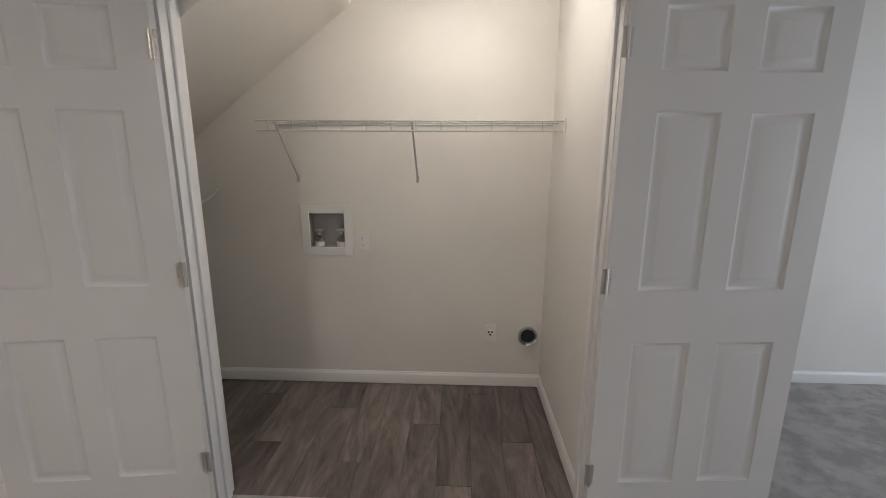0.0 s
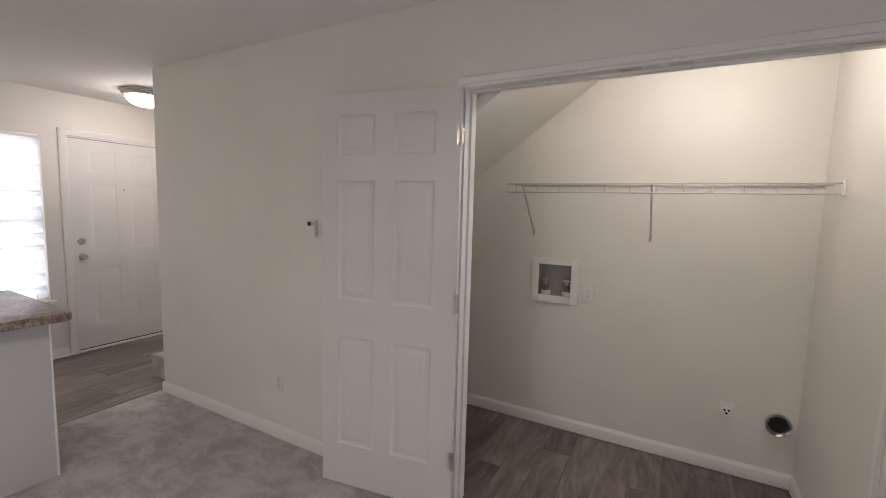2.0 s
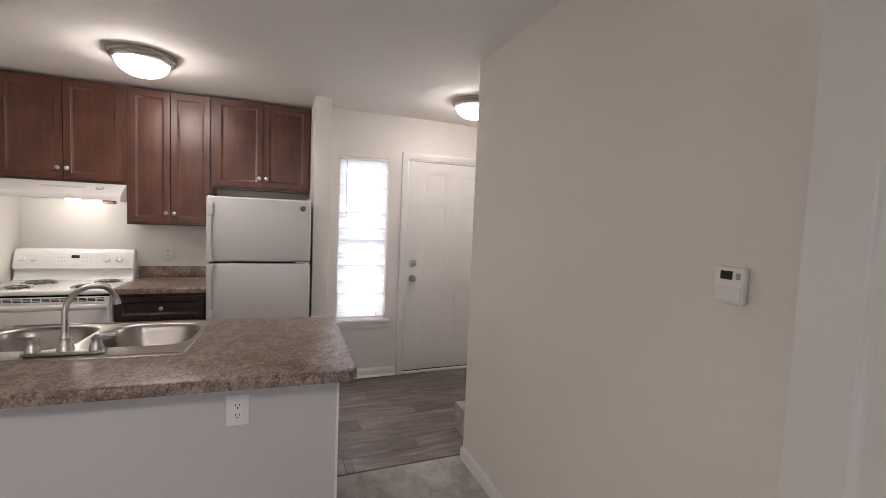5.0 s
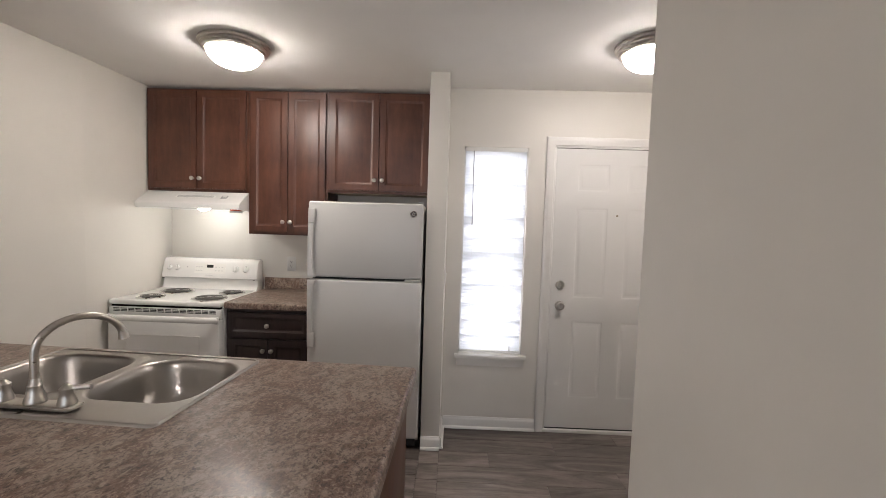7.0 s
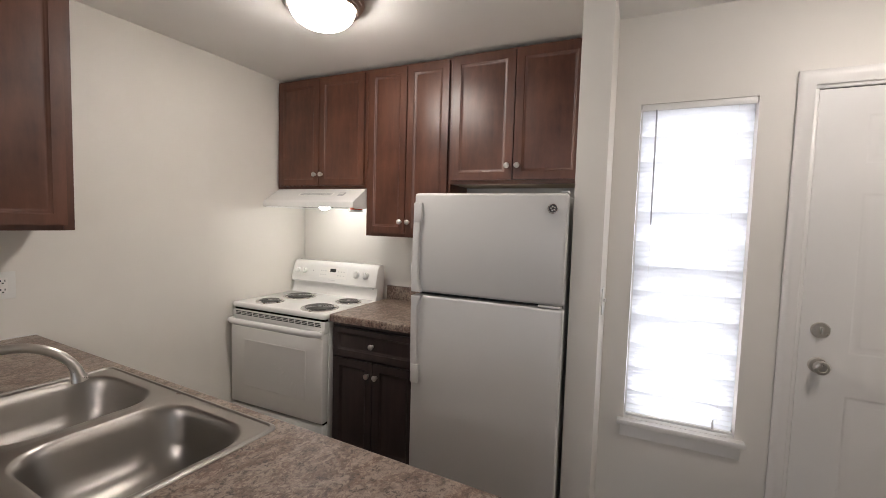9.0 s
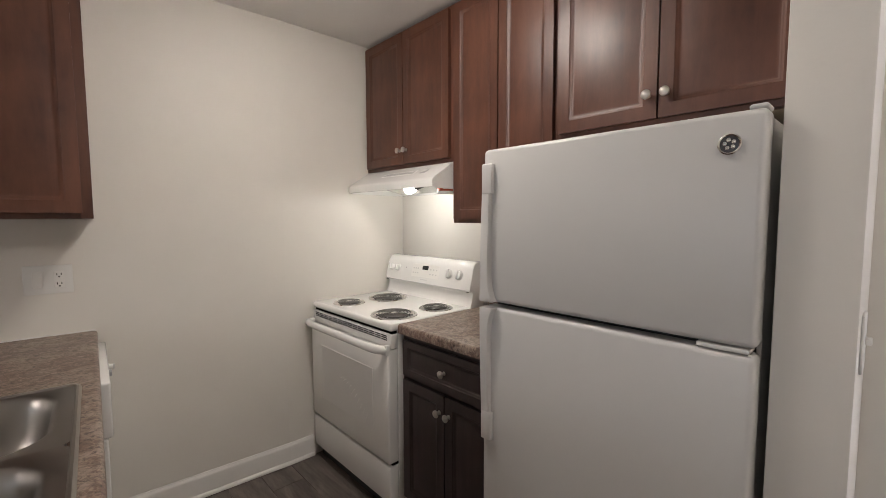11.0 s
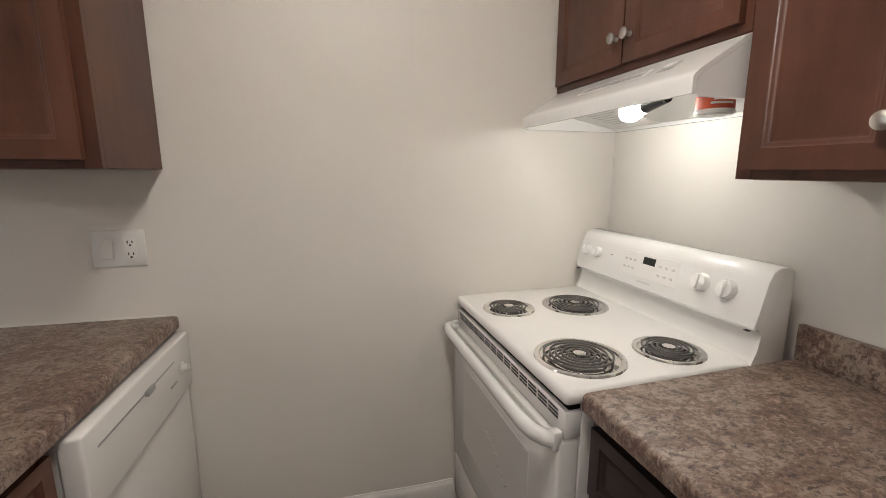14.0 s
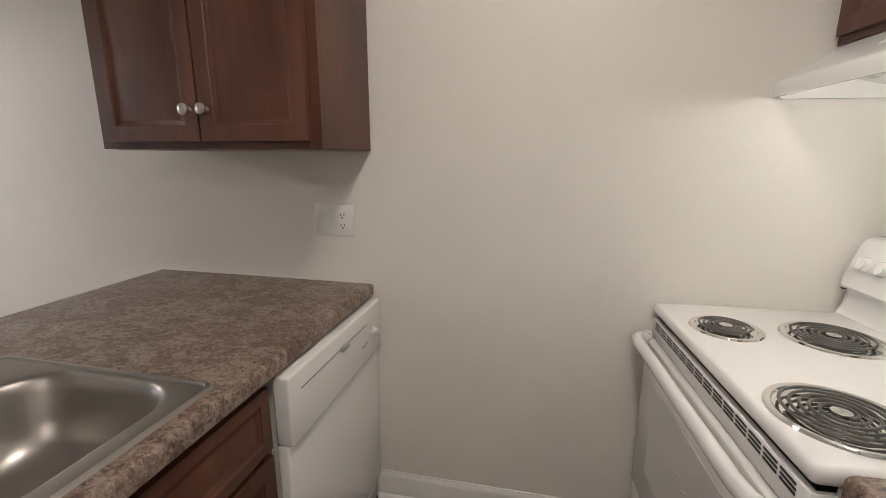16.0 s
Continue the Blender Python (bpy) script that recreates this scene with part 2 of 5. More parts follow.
def extrude_profile(bm, pts, x0, x1, axis="x", slant=0.0):
    """A closed outline of (y, z) pairs drawn out along x, or of (x, z) pairs along y."""
    def vert(p, d):
        return bm.verts.new((d, p[0], p[1]) if axis == "x" else (p[0], d, p[1]))
    a, b = [vert(p, x0) for p in pts], [vert(p, x1) for p in pts]
    n = len(pts)
    for i in range(n):
        bm.faces.new((a[i], a[(i + 1) % n], b[(i + 1) % n], b[i]))
    bm.faces.new(a)
    bm.faces.new(b[::-1])
    return bm


def pierced(bm, us, vs, openings, d0, d1, axis="x"):
    """An upright wall in one piece over a grid of breaks along it (us) and up it (vs), d0 to d1 thick, with rectangular openings (u0, u1, v0, v1) through it."""
    made = {}
    def vert(i, j, d):
        if (i, j, d) not in made:
            made[i, j, d] = bm.verts.new((d, us[i], vs[j]) if axis == "x" else (us[i], d, vs[j]))
        return made[i, j, d]
    solid = {(i, j) for i in range(len(us) - 1) for j in range(len(vs) - 1)
             if not any(o[0] < (us[i] + us[i + 1]) / 2 < o[1] and o[2] < (vs[j] + vs[j + 1]) / 2 < o[3] for o in openings)}
    for i, j in solid:
        for d in (d0, d1):
            bm.faces.new((vert(i, j, d), vert(i + 1, j, d), vert(i + 1, j + 1, d), vert(i, j + 1, d)))
        for other, a, b in (((i - 1, j), (i, j), (i, j + 1)), ((i + 1, j), (i + 1, j), (i + 1, j + 1)), ((i, j - 1), (i, j), (i + 1, j)), ((i, j + 1), (i, j + 1), (i + 1, j + 1))):
            if other not in solid:
                bm.faces.new((vert(*a, d0), vert(*b, d0), vert(*b, d1), vert(*a, d1)))
    return bm


def lathe(bm, profile, n=24, centre=(0, 0, 0), axis="z"):
    """(radius, height) pairs turned about an axis."""
    def place(r, h, k):
        c, s = r * math.cos(2 * math.pi * k / n), r * math.sin(2 * math.pi * k / n)
        p = (c, s, h) if axis == "z" else ((h, c, s) if axis == "x" else (s, h, c))
        return bm.verts.new((p[0] + centre[0], p[1] + centre[1], p[2] + centre[2]))
    rings = [[place(r, h, k) for k in range(n)] if r > 1e-6 else [place(0, h, 0)] for r, h in profile]
    for a, b in zip(rings, rings[1:]):
        for k in range(n):
            q = [a[k % len(a)], a[(k + 1) % n % len(a)], b[(k + 1) % n % len(b)], b[k % len(b)]]
            q = [v for i, v in enumerate(q) if v not in q[:i]]
            if len(q) > 2:
                bm.faces.new(q)
    for ring in (rings[0], rings[-1]):
        if len(ring) > 2:
            bm.faces.new(ring)
    return bm


def tube(bm, pts, r, n=8, closed_ends=True):
    """A round bar along a line of points; r is one radius or one for each point."""
    pts = [Vector(p) for p in pts]
    rings, side = [], None
    for i, p in enumerate(pts):
        d = (pts[min(i + 1, len(pts) - 1)] - pts[max(i - 1, 0)]).normalized()
        if side is None:
            side = d.orthogonal().normalized()
        side = (side - d * side.dot(d)).normalized()
        up = d.cross(side)
        rr = r[i] if isinstance(r, (list, tuple)) else r
        rings.append([bm.verts.new(p + rr * (math.cos(a) * side + math.sin(a) * up)) for a in (2 * math.pi * k / n for k in range(n))])
    for a, b in zip(rings, rings[1:]):
        for k in range(n):
            bm.faces.new((a[k], a[(k + 1) % n], b[(k + 1) % n], b[k]))
    if closed_ends:
        bm.faces.new(rings[0][::-1])
        bm.faces.new(rings[-1])
    return bm


def panel_slab(bm, w, h, t, panels, profile, both=False):
    """An upright slab, front at y = 0 facing -y, x from 0 to w. Each panel is pressed into it by the profile's (inset, depth) steps."""
    xs = sorted({0, w, *(p[0] for p in panels), *(p[1] for p in panels)})
    zs = sorted({0, h, *(p[2] for p in panels), *(p[3] for p in panels)})
    for front in (True, False):
        y, s = (0, 1) if front else (t, -1)
        made = {}
        def v(x, yy, z):
            key = (round(x, 5), round(yy, 5), round(z, 5))
            if key not in made:
                made[key] = bm.verts.new((x, yy, z))
            return made[key]
        for a, b in zip(xs, xs[1:]):
            for c0, d in zip(zs, zs[1:]):
                inside = any(p[0] <= a and b <= p[1] and p[2] <= c0 and d <= p[3] for p in panels)
                if (front or both) and inside:
                    continue
                bm.faces.new((v(a, y, c0), v(b, y, c0), v(b, y, d), v(a, y, d)))
        if front or both:
            for x0, x1, z0, z1 in panels:
                rings = [[v(x0 + i, y + s * q, z0 + i), v(x1 - i, y + s * q, z0 + i), v(x1 - i, y + s * q, z1 - i), v(x0 + i, y + s * q, z1 - i)] for i, q in profile]
                for r0, r1 in zip(rings, rings[1:]):
                    for k in range(4):
                        bm.faces.new((r0[k], r0[(k + 1) % 4], r1[(k + 1) % 4], r1[k]))
                bm.faces.new(rings[-1])
    for x0, x1, z0, z1 in ((0, 0, 0, h), (w, w, 0, h)):
        bm.faces.new([bm.verts.new(p) for p in ((x0, 0, 0), (x0, t, 0), (x0, t, h), (x0, 0, h))])
    for z in (0, h):
        bm.faces.new([bm.verts.new(p) for p in ((0, 0, z), (w, 0, z), (w, t, z), (0, t, z))])
    bmesh.ops.remove_doubles(bm, verts=bm.verts, dist=1e-5)
    return bm


def rounded(cx, cy, hx, hy, r, n=8):
    """Outline of a rectangle with round corners, anticlockwise."""
    out = []
    for k, (sx, sy) in enumerate(((1, 1), (-1, 1), (-1, -1), (1, -1))):
        for i in range(n + 1):
            a = math.pi / 2 * (k + i / n)
            out.append((cx + sx * (hx - r) + r * math.cos(a), cy + sy * (hy - r) + r * math.sin(a)))
    return out


def loops(bm, rings, cap=True):
    made = [[bm.verts.new(p) for p in ring] for ring in rings]
    for a, b in zip(made, made[1:]):
        for k in range(len(a)):
            bm.faces.new((a[k], a[(k + 1) % len(a)], b[(k + 1) % len(a)], b[k]))
    if cap:
        bm.faces.new(made[-1])
    return made

# ---- the place: measures ----
CEILING = 2.435
SOUTH, NORTH = -1.525, 2.50          # faces of the long walls
BACK, ENTRY = -5.12, -4.735          # kitchen's back wall, entry wall
HALL, HALLIN = 1.435, 1.545           # the closet wall's two faces
WEND = -3.20                         # where the closet wall ends
OL, OR, OH = -0.678, 0.862, 2.050    # closet opening
CLR = 0.865                          # closet's right wall
EAST, LIVN = 4.70, 2.64
FIN0, FIN1, FINX = 0.600, 0.725, -4.42
CARPETX = -3.245
BEND, LEANING = -4.30, 0.0524        # the long south wall runs slightly out of square past this point


def south(x):
    """The south wall's face at x."""
    return SOUTH - LEANING * max(0.0, x - BEND)

# ---- floors, walls, ceiling ----
floor = structure("floor", abox(BACK - 0.15, EAST + 0.15, SOUTH - 0.65, LIVN + 0.15, -0.12, -0.008), JOINT, "concrete slab under the vinyl planks and the carpet", "floor")
carpet = structure("carpet", abox(CARPETX, EAST, south(EAST), HALL, -0.008, 0.004), CARPET, "light grey-beige cut-pile carpet with brushed marks", "carpet")
structure("carpet_sill", abox(OL + 0.018, OR - 0.018, HALL, 1.515, -0.008, 0.004), CARPET, "light grey-beige carpet in the closet doorway", "carpet")
carpet_r = structure("carpet_living", abox(0.98, EAST, HALL, LIVN, -0.008, 0.004), CARPET, "light grey-beige cut-pile carpet", "carpet")
structure("transition_strip", abox(CARPETX - 0.02, CARPETX, 0.5, HALL + 0.1, -0.008, 0.001, 0.002), JOINT, "dark thin strip where carpet meets vinyl planks", "trim")
structure("ceiling", abox(BACK - 0.15, EAST + 0.15, SOUTH - 0.65, LIVN + 0.15, CEILING, CEILING + 0.15), CEIL, "flat matt off-white painted ceiling", "ceiling")

def south_run(bm, x0, x1, z0, z1):
    """A stretch of the south wall between two places along it."""
    plan = [(x0, south(x0)), (x1, south(x1)), (x1, south(x1) - 0.15), (x0, south(x0) - 0.15)]
    lower, upper = ([bm.verts.new((*p, z)) for p in plan] for z in (z0, z1))
    for i in range(4):
        bm.faces.new((lower[i], lower[(i + 1) % 4], upper[(i + 1) % 4], upper[i]))
    bm.faces.new(lower), bm.faces.new(upper)
bm = bmesh.new()
south_run(bm, BACK - 0.15, BEND, -0.01, CEILING)
south_run(bm, BEND, EAST, -0.01, CEILING)
structure("wall_south", bm, WALL, "warm grey painted wall", "wall")
structure("wall_kitchen_back", abox(BACK - 0.15, BACK, SOUTH, FIN0, -0.01, CEILING), WALL, "warm grey painted kitchen wall", "wall")
structure("wall_fin", abox(BACK - 0.15, FINX, FIN0, FIN1, -0.01, CEILING, 0.004), WALL, "narrow wall end beside the refrigerator", "wall")
WY0, WY1, WZ0, WZ1 = 0.836, 1.285, 0.555, 2.035     # window
DY0, DY1, DZ1 = 1.462, 2.400, 2.062                 # entry door opening
T = ENTRY - 0.16
bm = pierced(bmesh.new(), [FIN1, WY0, WY1, DY0, DY1, NORTH], [-0.01, WZ0, WZ1, DZ1, CEILING], [(WY0, WY1, WZ0, WZ1), (DY0, DY1, -1, DZ1)], T, ENTRY)
structure("wall_entry", bm, WALL, "warm grey painted entry wall with a window and a door", "wall")
bm = pierced(bmesh.new(), [T, -0.592, -0.364, 0.98], [-0.01, 0.911, 1.133, CEILING], [(-0.592, -0.364, 0.911, 1.133)], NORTH, NORTH + 0.14, "y")
structure("wall_north", bm, WALL, "warm grey painted wall behind entry, stairs and closet", "wall")
bm = pierced(bmesh.new(), [WEND, OL, OR, 0.98], [-0.01, OH, CEILING], [(OL, OR, -1, OH)], HALL, HALLIN, "y")
structure("wall_closet_front", bm, WALL, "warm grey painted wall with the laundry closet's opening", "wall")
structure("wall_closet_side", abox(CLR, 0.98, HALLIN, NORTH, -0.01, CEILING), WALL, "warm grey painted closet side wall", "wall")
structure("wall_living_north", abox(0.98, EAST, LIVN, LIVN + 0.15, -0.01, CEILING), WALL, "grey painted living room wall", "wall")
bm = pierced(bmesh.new(), [SOUTH - 0.65, -0.5, 1.7, LIVN + 0.15], [-0.01, 0.2, 2.1, CEILING], [(-0.5, 1.7, 0.2, 2.1)], EAST, EAST + 0.15)
structure("wall_east", bm, WALL, "grey painted living room wall with a large window opening", "wall")

# underside of the stairs in the closet
def slope(x):
    return 2.29 + 0.735 * (x + 0.28)
bm = extrude_profile(bmesh.new(), [(-0.28, CEILING), (-0.28, 2.29), (-2.62, slope(-2.62)), (-2.62, slope(-2.62) + 0.05), (-0.45, slope(-0.45) + 0.06), (-0.45, CEILING)], HALLIN + 0.001, NORTH - 0.001, "y")
structure("stair_soffit", bm, WALL, "sloped painted soffit under the stairs", "ceiling")
bm = extrude_profile(bmesh.new(), [(-0.38, slope(-0.38) - 0.002), (-0.44, slope(-0.44) - 0.07), (-2.4, slope(-2.4) - 0.07), (-2.4, slope(-2.4) - 0.002)], HALLIN + 0.002, HALLIN + 0.007, "y")
structure("soffit_trim", bm, WALL, "painted stringer board along the sloped soffit", "trim")
structure("wall_closet_left", abox(-2.45, -2.40, HALLIN, NORTH, -0.01, slope(-2.45)), WALL, "low closet end wall under the stairs", "wall")

# baseboards
def baseboard(x0, y0, x1, y1, out, h=0.085, label="white painted baseboard", shoe=True):
    """Along the line from (x0, y0) to (x1, y1); out is the unit normal into the room."""
    a = Vector((x0, y0, 0))
    along = Vector((x1, y1, 0)) - a
    n = Vector((*out, 0))
    prof = [(0, 0.004), (0.013, 0.004), (0.013, h - 0.022), (0.010, h - 0.012), (0.005, h - 0.006), (0.004, h), (0, h)]
    if shoe:
        prof[1:2] = [(0.026, 0.004), (0.025, 0.012), (0.020, 0.019), (0.013, 0.022)]
    bm = bmesh.new()
    ends = []
    for d in (Vector(), along):
        ends.append([bm.verts.new(a + d + n * p[0] + Vector((0, 0, p[1]))) for p in prof])
    k = len(prof)
    for i in range(k):
        bm.faces.new((ends[0][i], ends[0][(i + 1) % k], ends[1][(i + 1) % k], ends[1][i]))
    bm.faces.new(ends[0])
    bm.faces.new(ends[1][::-1])
    return structure("baseboard", bm, TRIM, label, "trim")


baseboard(-2.40, NORTH, CLR, NORTH, (0, -1), shoe=False)
baseboard(CLR, HALLIN + 0.02, CLR, NORTH - 0.014, (-1, 0), shoe=False)
baseboard(WEND, HALL, OL - 0.03, HALL, (0, -1), shoe=False)
baseboard(WEND, HALL - 0.013, WEND, HALLIN, (-1, 0), shoe=False)
baseboard(0.99, LIVN, EAST, LIVN, (0, -1), shoe=False)
baseboard(0.98, HALL, 0.98, LIVN - 0.014, (1, 0), shoe=False)
baseboard(ENTRY, FIN1 + 0.014, ENTRY, 1.405, (1, 0), 0.088)
baseboard(FINX, FIN0, FINX, FIN1, (1, 0), 0.088)
baseboard(FINX, FIN1, ENTRY + 0.014, FIN1, (0, 1), 0.088)
baseboard(-3.49, south(-3.49), -4.30, SOUTH, (0, 1), 0.122)
baseboard(-4.30, SOUTH, -4.44, SOUTH, (0, 1), 0.122)
baseboard(-2.70, south(-2.70), EAST, south(EAST), (0, 1), shoe=False)

# closet opening: jamb lining and casing
def lining(x0, x1, z1, y0, y1, t=0.018):
    bm = bmesh.new()
    box(bm, x0 - 0.001, x0 + t, y0, y1, 0.0, z1 - t, 0.001)
    box(bm, x1 - t, x1 + 0.001, y0, y1, 0.0, z1 - t, 0.001)
    box(bm, x0 - 0.001, x1 + 0.001, y0, y1, z1 - t, z1 + 0.001, 0.001)
    return bm
structure("closet_door_jamb", lining(OL, OR, OH, HALL - 0.003, HALLIN + 0.003), TRIM, "white painted jamb of the laundry closet", "trim")
STOP = "white painted stop strip inside the closet jamb"
structure("closet_stop_side", abox(OL + 0.0178, OL + 0.030, HALL + 0.042, HALL + 0.078, 0.0, OH - 0.0305, 0.002, 1), TRIM, STOP, "trim")
structure("closet_stop_side", abox(OR - 0.030, OR - 0.0178, HALL + 0.042, HALL + 0.078, 0.0, OH - 0.0305, 0.002, 1), TRIM, STOP, "trim")
structure("closet_stop_head", abox(OL + 0.0178, OR - 0.0178, HALL + 0.042, HALL + 0.078, OH - 0.030, OH - 0.0178, 0.002, 1), TRIM, STOP, "trim")
CASE = [(0, 0), (0.058, 0), (0.058, 0.010), (0.050, 0.015), (0.030, 0.014), (0.016, 0.009), (0.004, 0.009), (0, 0.006)]
def casing(name, x0, x1, z1, m, sill=0.0, k=1.0):
    """Mitred trim round an opening seen from -y; local x along the wall."""
    bm = bmesh.new()
    def loop(fx, fz):
        return [bm.verts.new(m @ Vector((fx(k * p[0]), -p[1], fz(k * p[0])))) for p in CASE]
    ls = [loop(lambda i: x0 - i, lambda i: sill), loop(lambda i: x0 - i, lambda i: z1 + i), loop(lambda i: x1 + i, lambda i: z1 + i), loop(lambda i: x1 + i, lambda i: sill)]
    for a, b in zip(ls, ls[1:]):
        for k in range(len(CASE)):
            bm.faces.new((a[k], a[(k + 1) % len(CASE)], b[(k + 1) % len(CASE)], b[k]))
    bm.faces.new(ls[0])
    bm.faces.new(ls[-1][::-1])
    return structure(name, bm, TRIM, "white painted moulded door casing", "trim")
casing("closet_casing", OL + 0.006, OR - 0.006, OH - 0.006, pose(0, HALL - 0.0005, 0), 0.0, 0.55)
bm = bmesh.new()
for x in (0.02, 0.185):
    box(bm, x - 0.038, x + 0.038, HALL + 0.008, HALL + 0.03, OH - 0.0215, OH - 0.017, 0.001)
tagged(new("ball_catch", mesh_of("ball_catch", bm, NICKEL)), "two metal catch plates on the closet's head jamb", "door catch", kind="structure")

# ---- closet doors ----
SIX = [(0, 0), (0.006, 0.007), (0.013, 0.0105), (0.018, 0.0105), (0.042, 0.002), (0.046, 0.0015)]
def six_panels(w, h, cols, rows):
    return [(a, b, c0, d) for a, b in cols for c0, d in rows]


def closet_door(name, m, label, face):
    d = thing(name, m, label, "door", "pair of closet doors")
    tagged(d, kind="structure")
    w, h = 0.730, 2.012
    slab = panel_slab(bmesh.new(), w, h, 0.035, six_panels(w, h, ((0.116, 0.328), (0.428, 0.636)), ((0.225, 0.806), (1.000, 1.600), (1.722, 1.914))), SIX, True)
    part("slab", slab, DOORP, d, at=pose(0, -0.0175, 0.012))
    for z in (0.28, 1.05, 1.815):
        bm = bmesh.new()
        s = 0.0195 * face
        box(bm, -0.017, 0.017, s - 0.0012, s + 0.0012, z - 0.045, z + 0.045, 0.001, 1)
        tube(bm, [(0, s + 0.004 * face, z - 0.047), (0, s + 0.004 * face, z + 0.047)], 0.0065, 8)
        for dz in (-0.03, 0.0, 0.03):
            for dx in (-0.010, 0.010):
                lathe(bm, [(0.004, s), (0.004, s + 0.002 * face), (0, s + 0.0026 * face)], 8, (dx, 0, z + dz), "y")
        part("hinge", bm, NICKEL, d, "satin nickel butt hinge")
    return d
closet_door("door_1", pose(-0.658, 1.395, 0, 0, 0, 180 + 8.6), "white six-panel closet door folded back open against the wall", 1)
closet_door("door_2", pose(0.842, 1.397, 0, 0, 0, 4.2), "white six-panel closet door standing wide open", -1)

# ---- stairs ----
st = thing("staircase", pose(-3.62, HALLIN, 0), "carpeted stairs behind the closet wall, only the bottom step showing", "stairs")
for i in range(9):
    x = i * 0.252
    prof = [(x + 0.025, max(0.004, slope(-3.62 + x + 0.03) + 0.08) if i > 2 else 0.004), (x + 0.025, 0.19 * (i + 1) - 0.06), (x + 0.008, 0.19 * (i + 1) - 0.045), (x, 0.19 * (i + 1) - 0.02), (x + 0.010, 0.19 * (i + 1) - 0.004), (x + 0.03, 0.19 * (i + 1)), (x + 0.276, 0.19 * (i + 1)), (x + 0.276, max(0.004, slope(-3.62 + x + 0.28) + 0.08) if i > 2 else 0.004)]
    part("step", extrude_profile(bmesh.new(), prof, 0.004, 0.955, "y"), CARPET, st, "carpet-covered step with a rounded nosing")

# ---- window ----
win = thing("window_1", pose(ENTRY, 0, 0), "tall narrow window with white frame, daylight behind", "window")
tagged(win, kind="structure")
bm = bmesh.new()
for y0, y1, z0, z1 in ((WY0 + 0.001, WY0 + 0.035, WZ0, WZ1), (WY1 - 0.035, WY1 - 0.001, WZ0, WZ1), (WY0 + 0.035, WY1 - 0.035, WZ1 - 0.04, WZ1 - 0.001), (WY0 + 0.035, WY1 - 0.035, WZ0 + 0.001, WZ0 + 0.045), (WY0 + 0.035, WY1 - 0.035, 1.27, 1.315)):
    box(bm, -0.13, -0.09, y0, y1, z0, z1, 0.003, 1)
part("window_frame", bm, TRIM, win)
for z0, z1 in ((WZ0 + 0.045, 1.27), (1.315, WZ1 - 0.04)):
    p = part("pane", abox(-0.112, -0.108, WY0 + 0.035, WY1 - 0.035, z0, z1), GLASS, win)
    p.visible_shadow = False
part("window_sill", abox(-0.09, 0.035, WY0 - 0.028, WY1 + 0.038, WZ0 - 0.026, WZ0 - 0.001, 0.006), TRIM, win, "white painted sill with rounded nose")
part("apron", abox(0.0005, 0.014, WY0 - 0.012, WY1 + 0.022, WZ0 - 0.085, WZ0 - 0.0265, 0.003), TRIM, win)

bl = thing("window_blind", pose(ENTRY, 0, 0), "white horizontal mini blind, lowered and glowing with daylight", "blind")
part("headrail", abox(-0.025, 0.001, WY0 + 0.006, WY1 - 0.006, WZ1 - 0.03, WZ1 - 0.002, 0.003), PLASTIC, bl)
part("bottom_rail", abox(-0.024, 0.000, WY0 + 0.008, WY1 - 0.008, WZ0 + 0.012, WZ0 + 0.026, 0.004), PLASTIC, bl)
slat = bmesh.new()
row = []
for k in range(5):
    a = -0.0125 + 0.025 * k / 4
    lift = 0.0022 * (1 - (a / 0.0125) ** 2)
    row.append([(a, y, lift) for y in (WY0 + 0.010, WY1 - 0.010)])
vs = [[slat.verts.new(p) for p in r] for r in row]
for a, b in zip(vs, vs[1:]):
    slat.faces.new((a[0], b[0], b[1], a[1]))
bmesh.ops.solidify(slat, geom=slat.faces[:], thickness=0.0008)
slat_mesh = mesh_of("slat", slat, SLAT)
n_slats = 62
for i in range(n_slats):
    s = new("slat", slat_mesh)
    s.parent = bl
    z = WZ0 + 0.034 + (WZ1 - WZ0 - 0.075) * i / (n_slats - 1)
    s.matrix_basis = pose(-0.012, 0, z, 0, -75)
for y in (WY0 + 0.07, WY1 - 0.07):
    part("ladder_cord", tube(bmesh.new(), [(0.0015, y, WZ0 + 0.02), (0.0015, y, WZ1 - 0.02)], 0.0007, 5), PLASTIC, bl)
part("tilt_wand", tube(bmesh.new(), [(0.004, WY0 + 0.065, WZ1 - 0.03), (0.008, WY0 + 0.066, WZ1 - 0.05), (0.008, WY0 + 0.068, WZ1 - 0.55)], 0.0035, 6), GREY, bl, "clear grey plastic wand")
part("cord_tassel", tube(bmesh.new(), [(0.008, WY1 - 0.085, WZ0 + 0.07), (0.008, WY1 - 0.085, WZ0 + 0.03)], [0.003, 0.006], 6), FAINT, bl)
structure("backdrop", abox(-6.6, -6.55, -0.6, 2.8, -0.2, 3.4), OUTSIDE, "bright overexposed outdoors beyond the entry window", "backdrop")

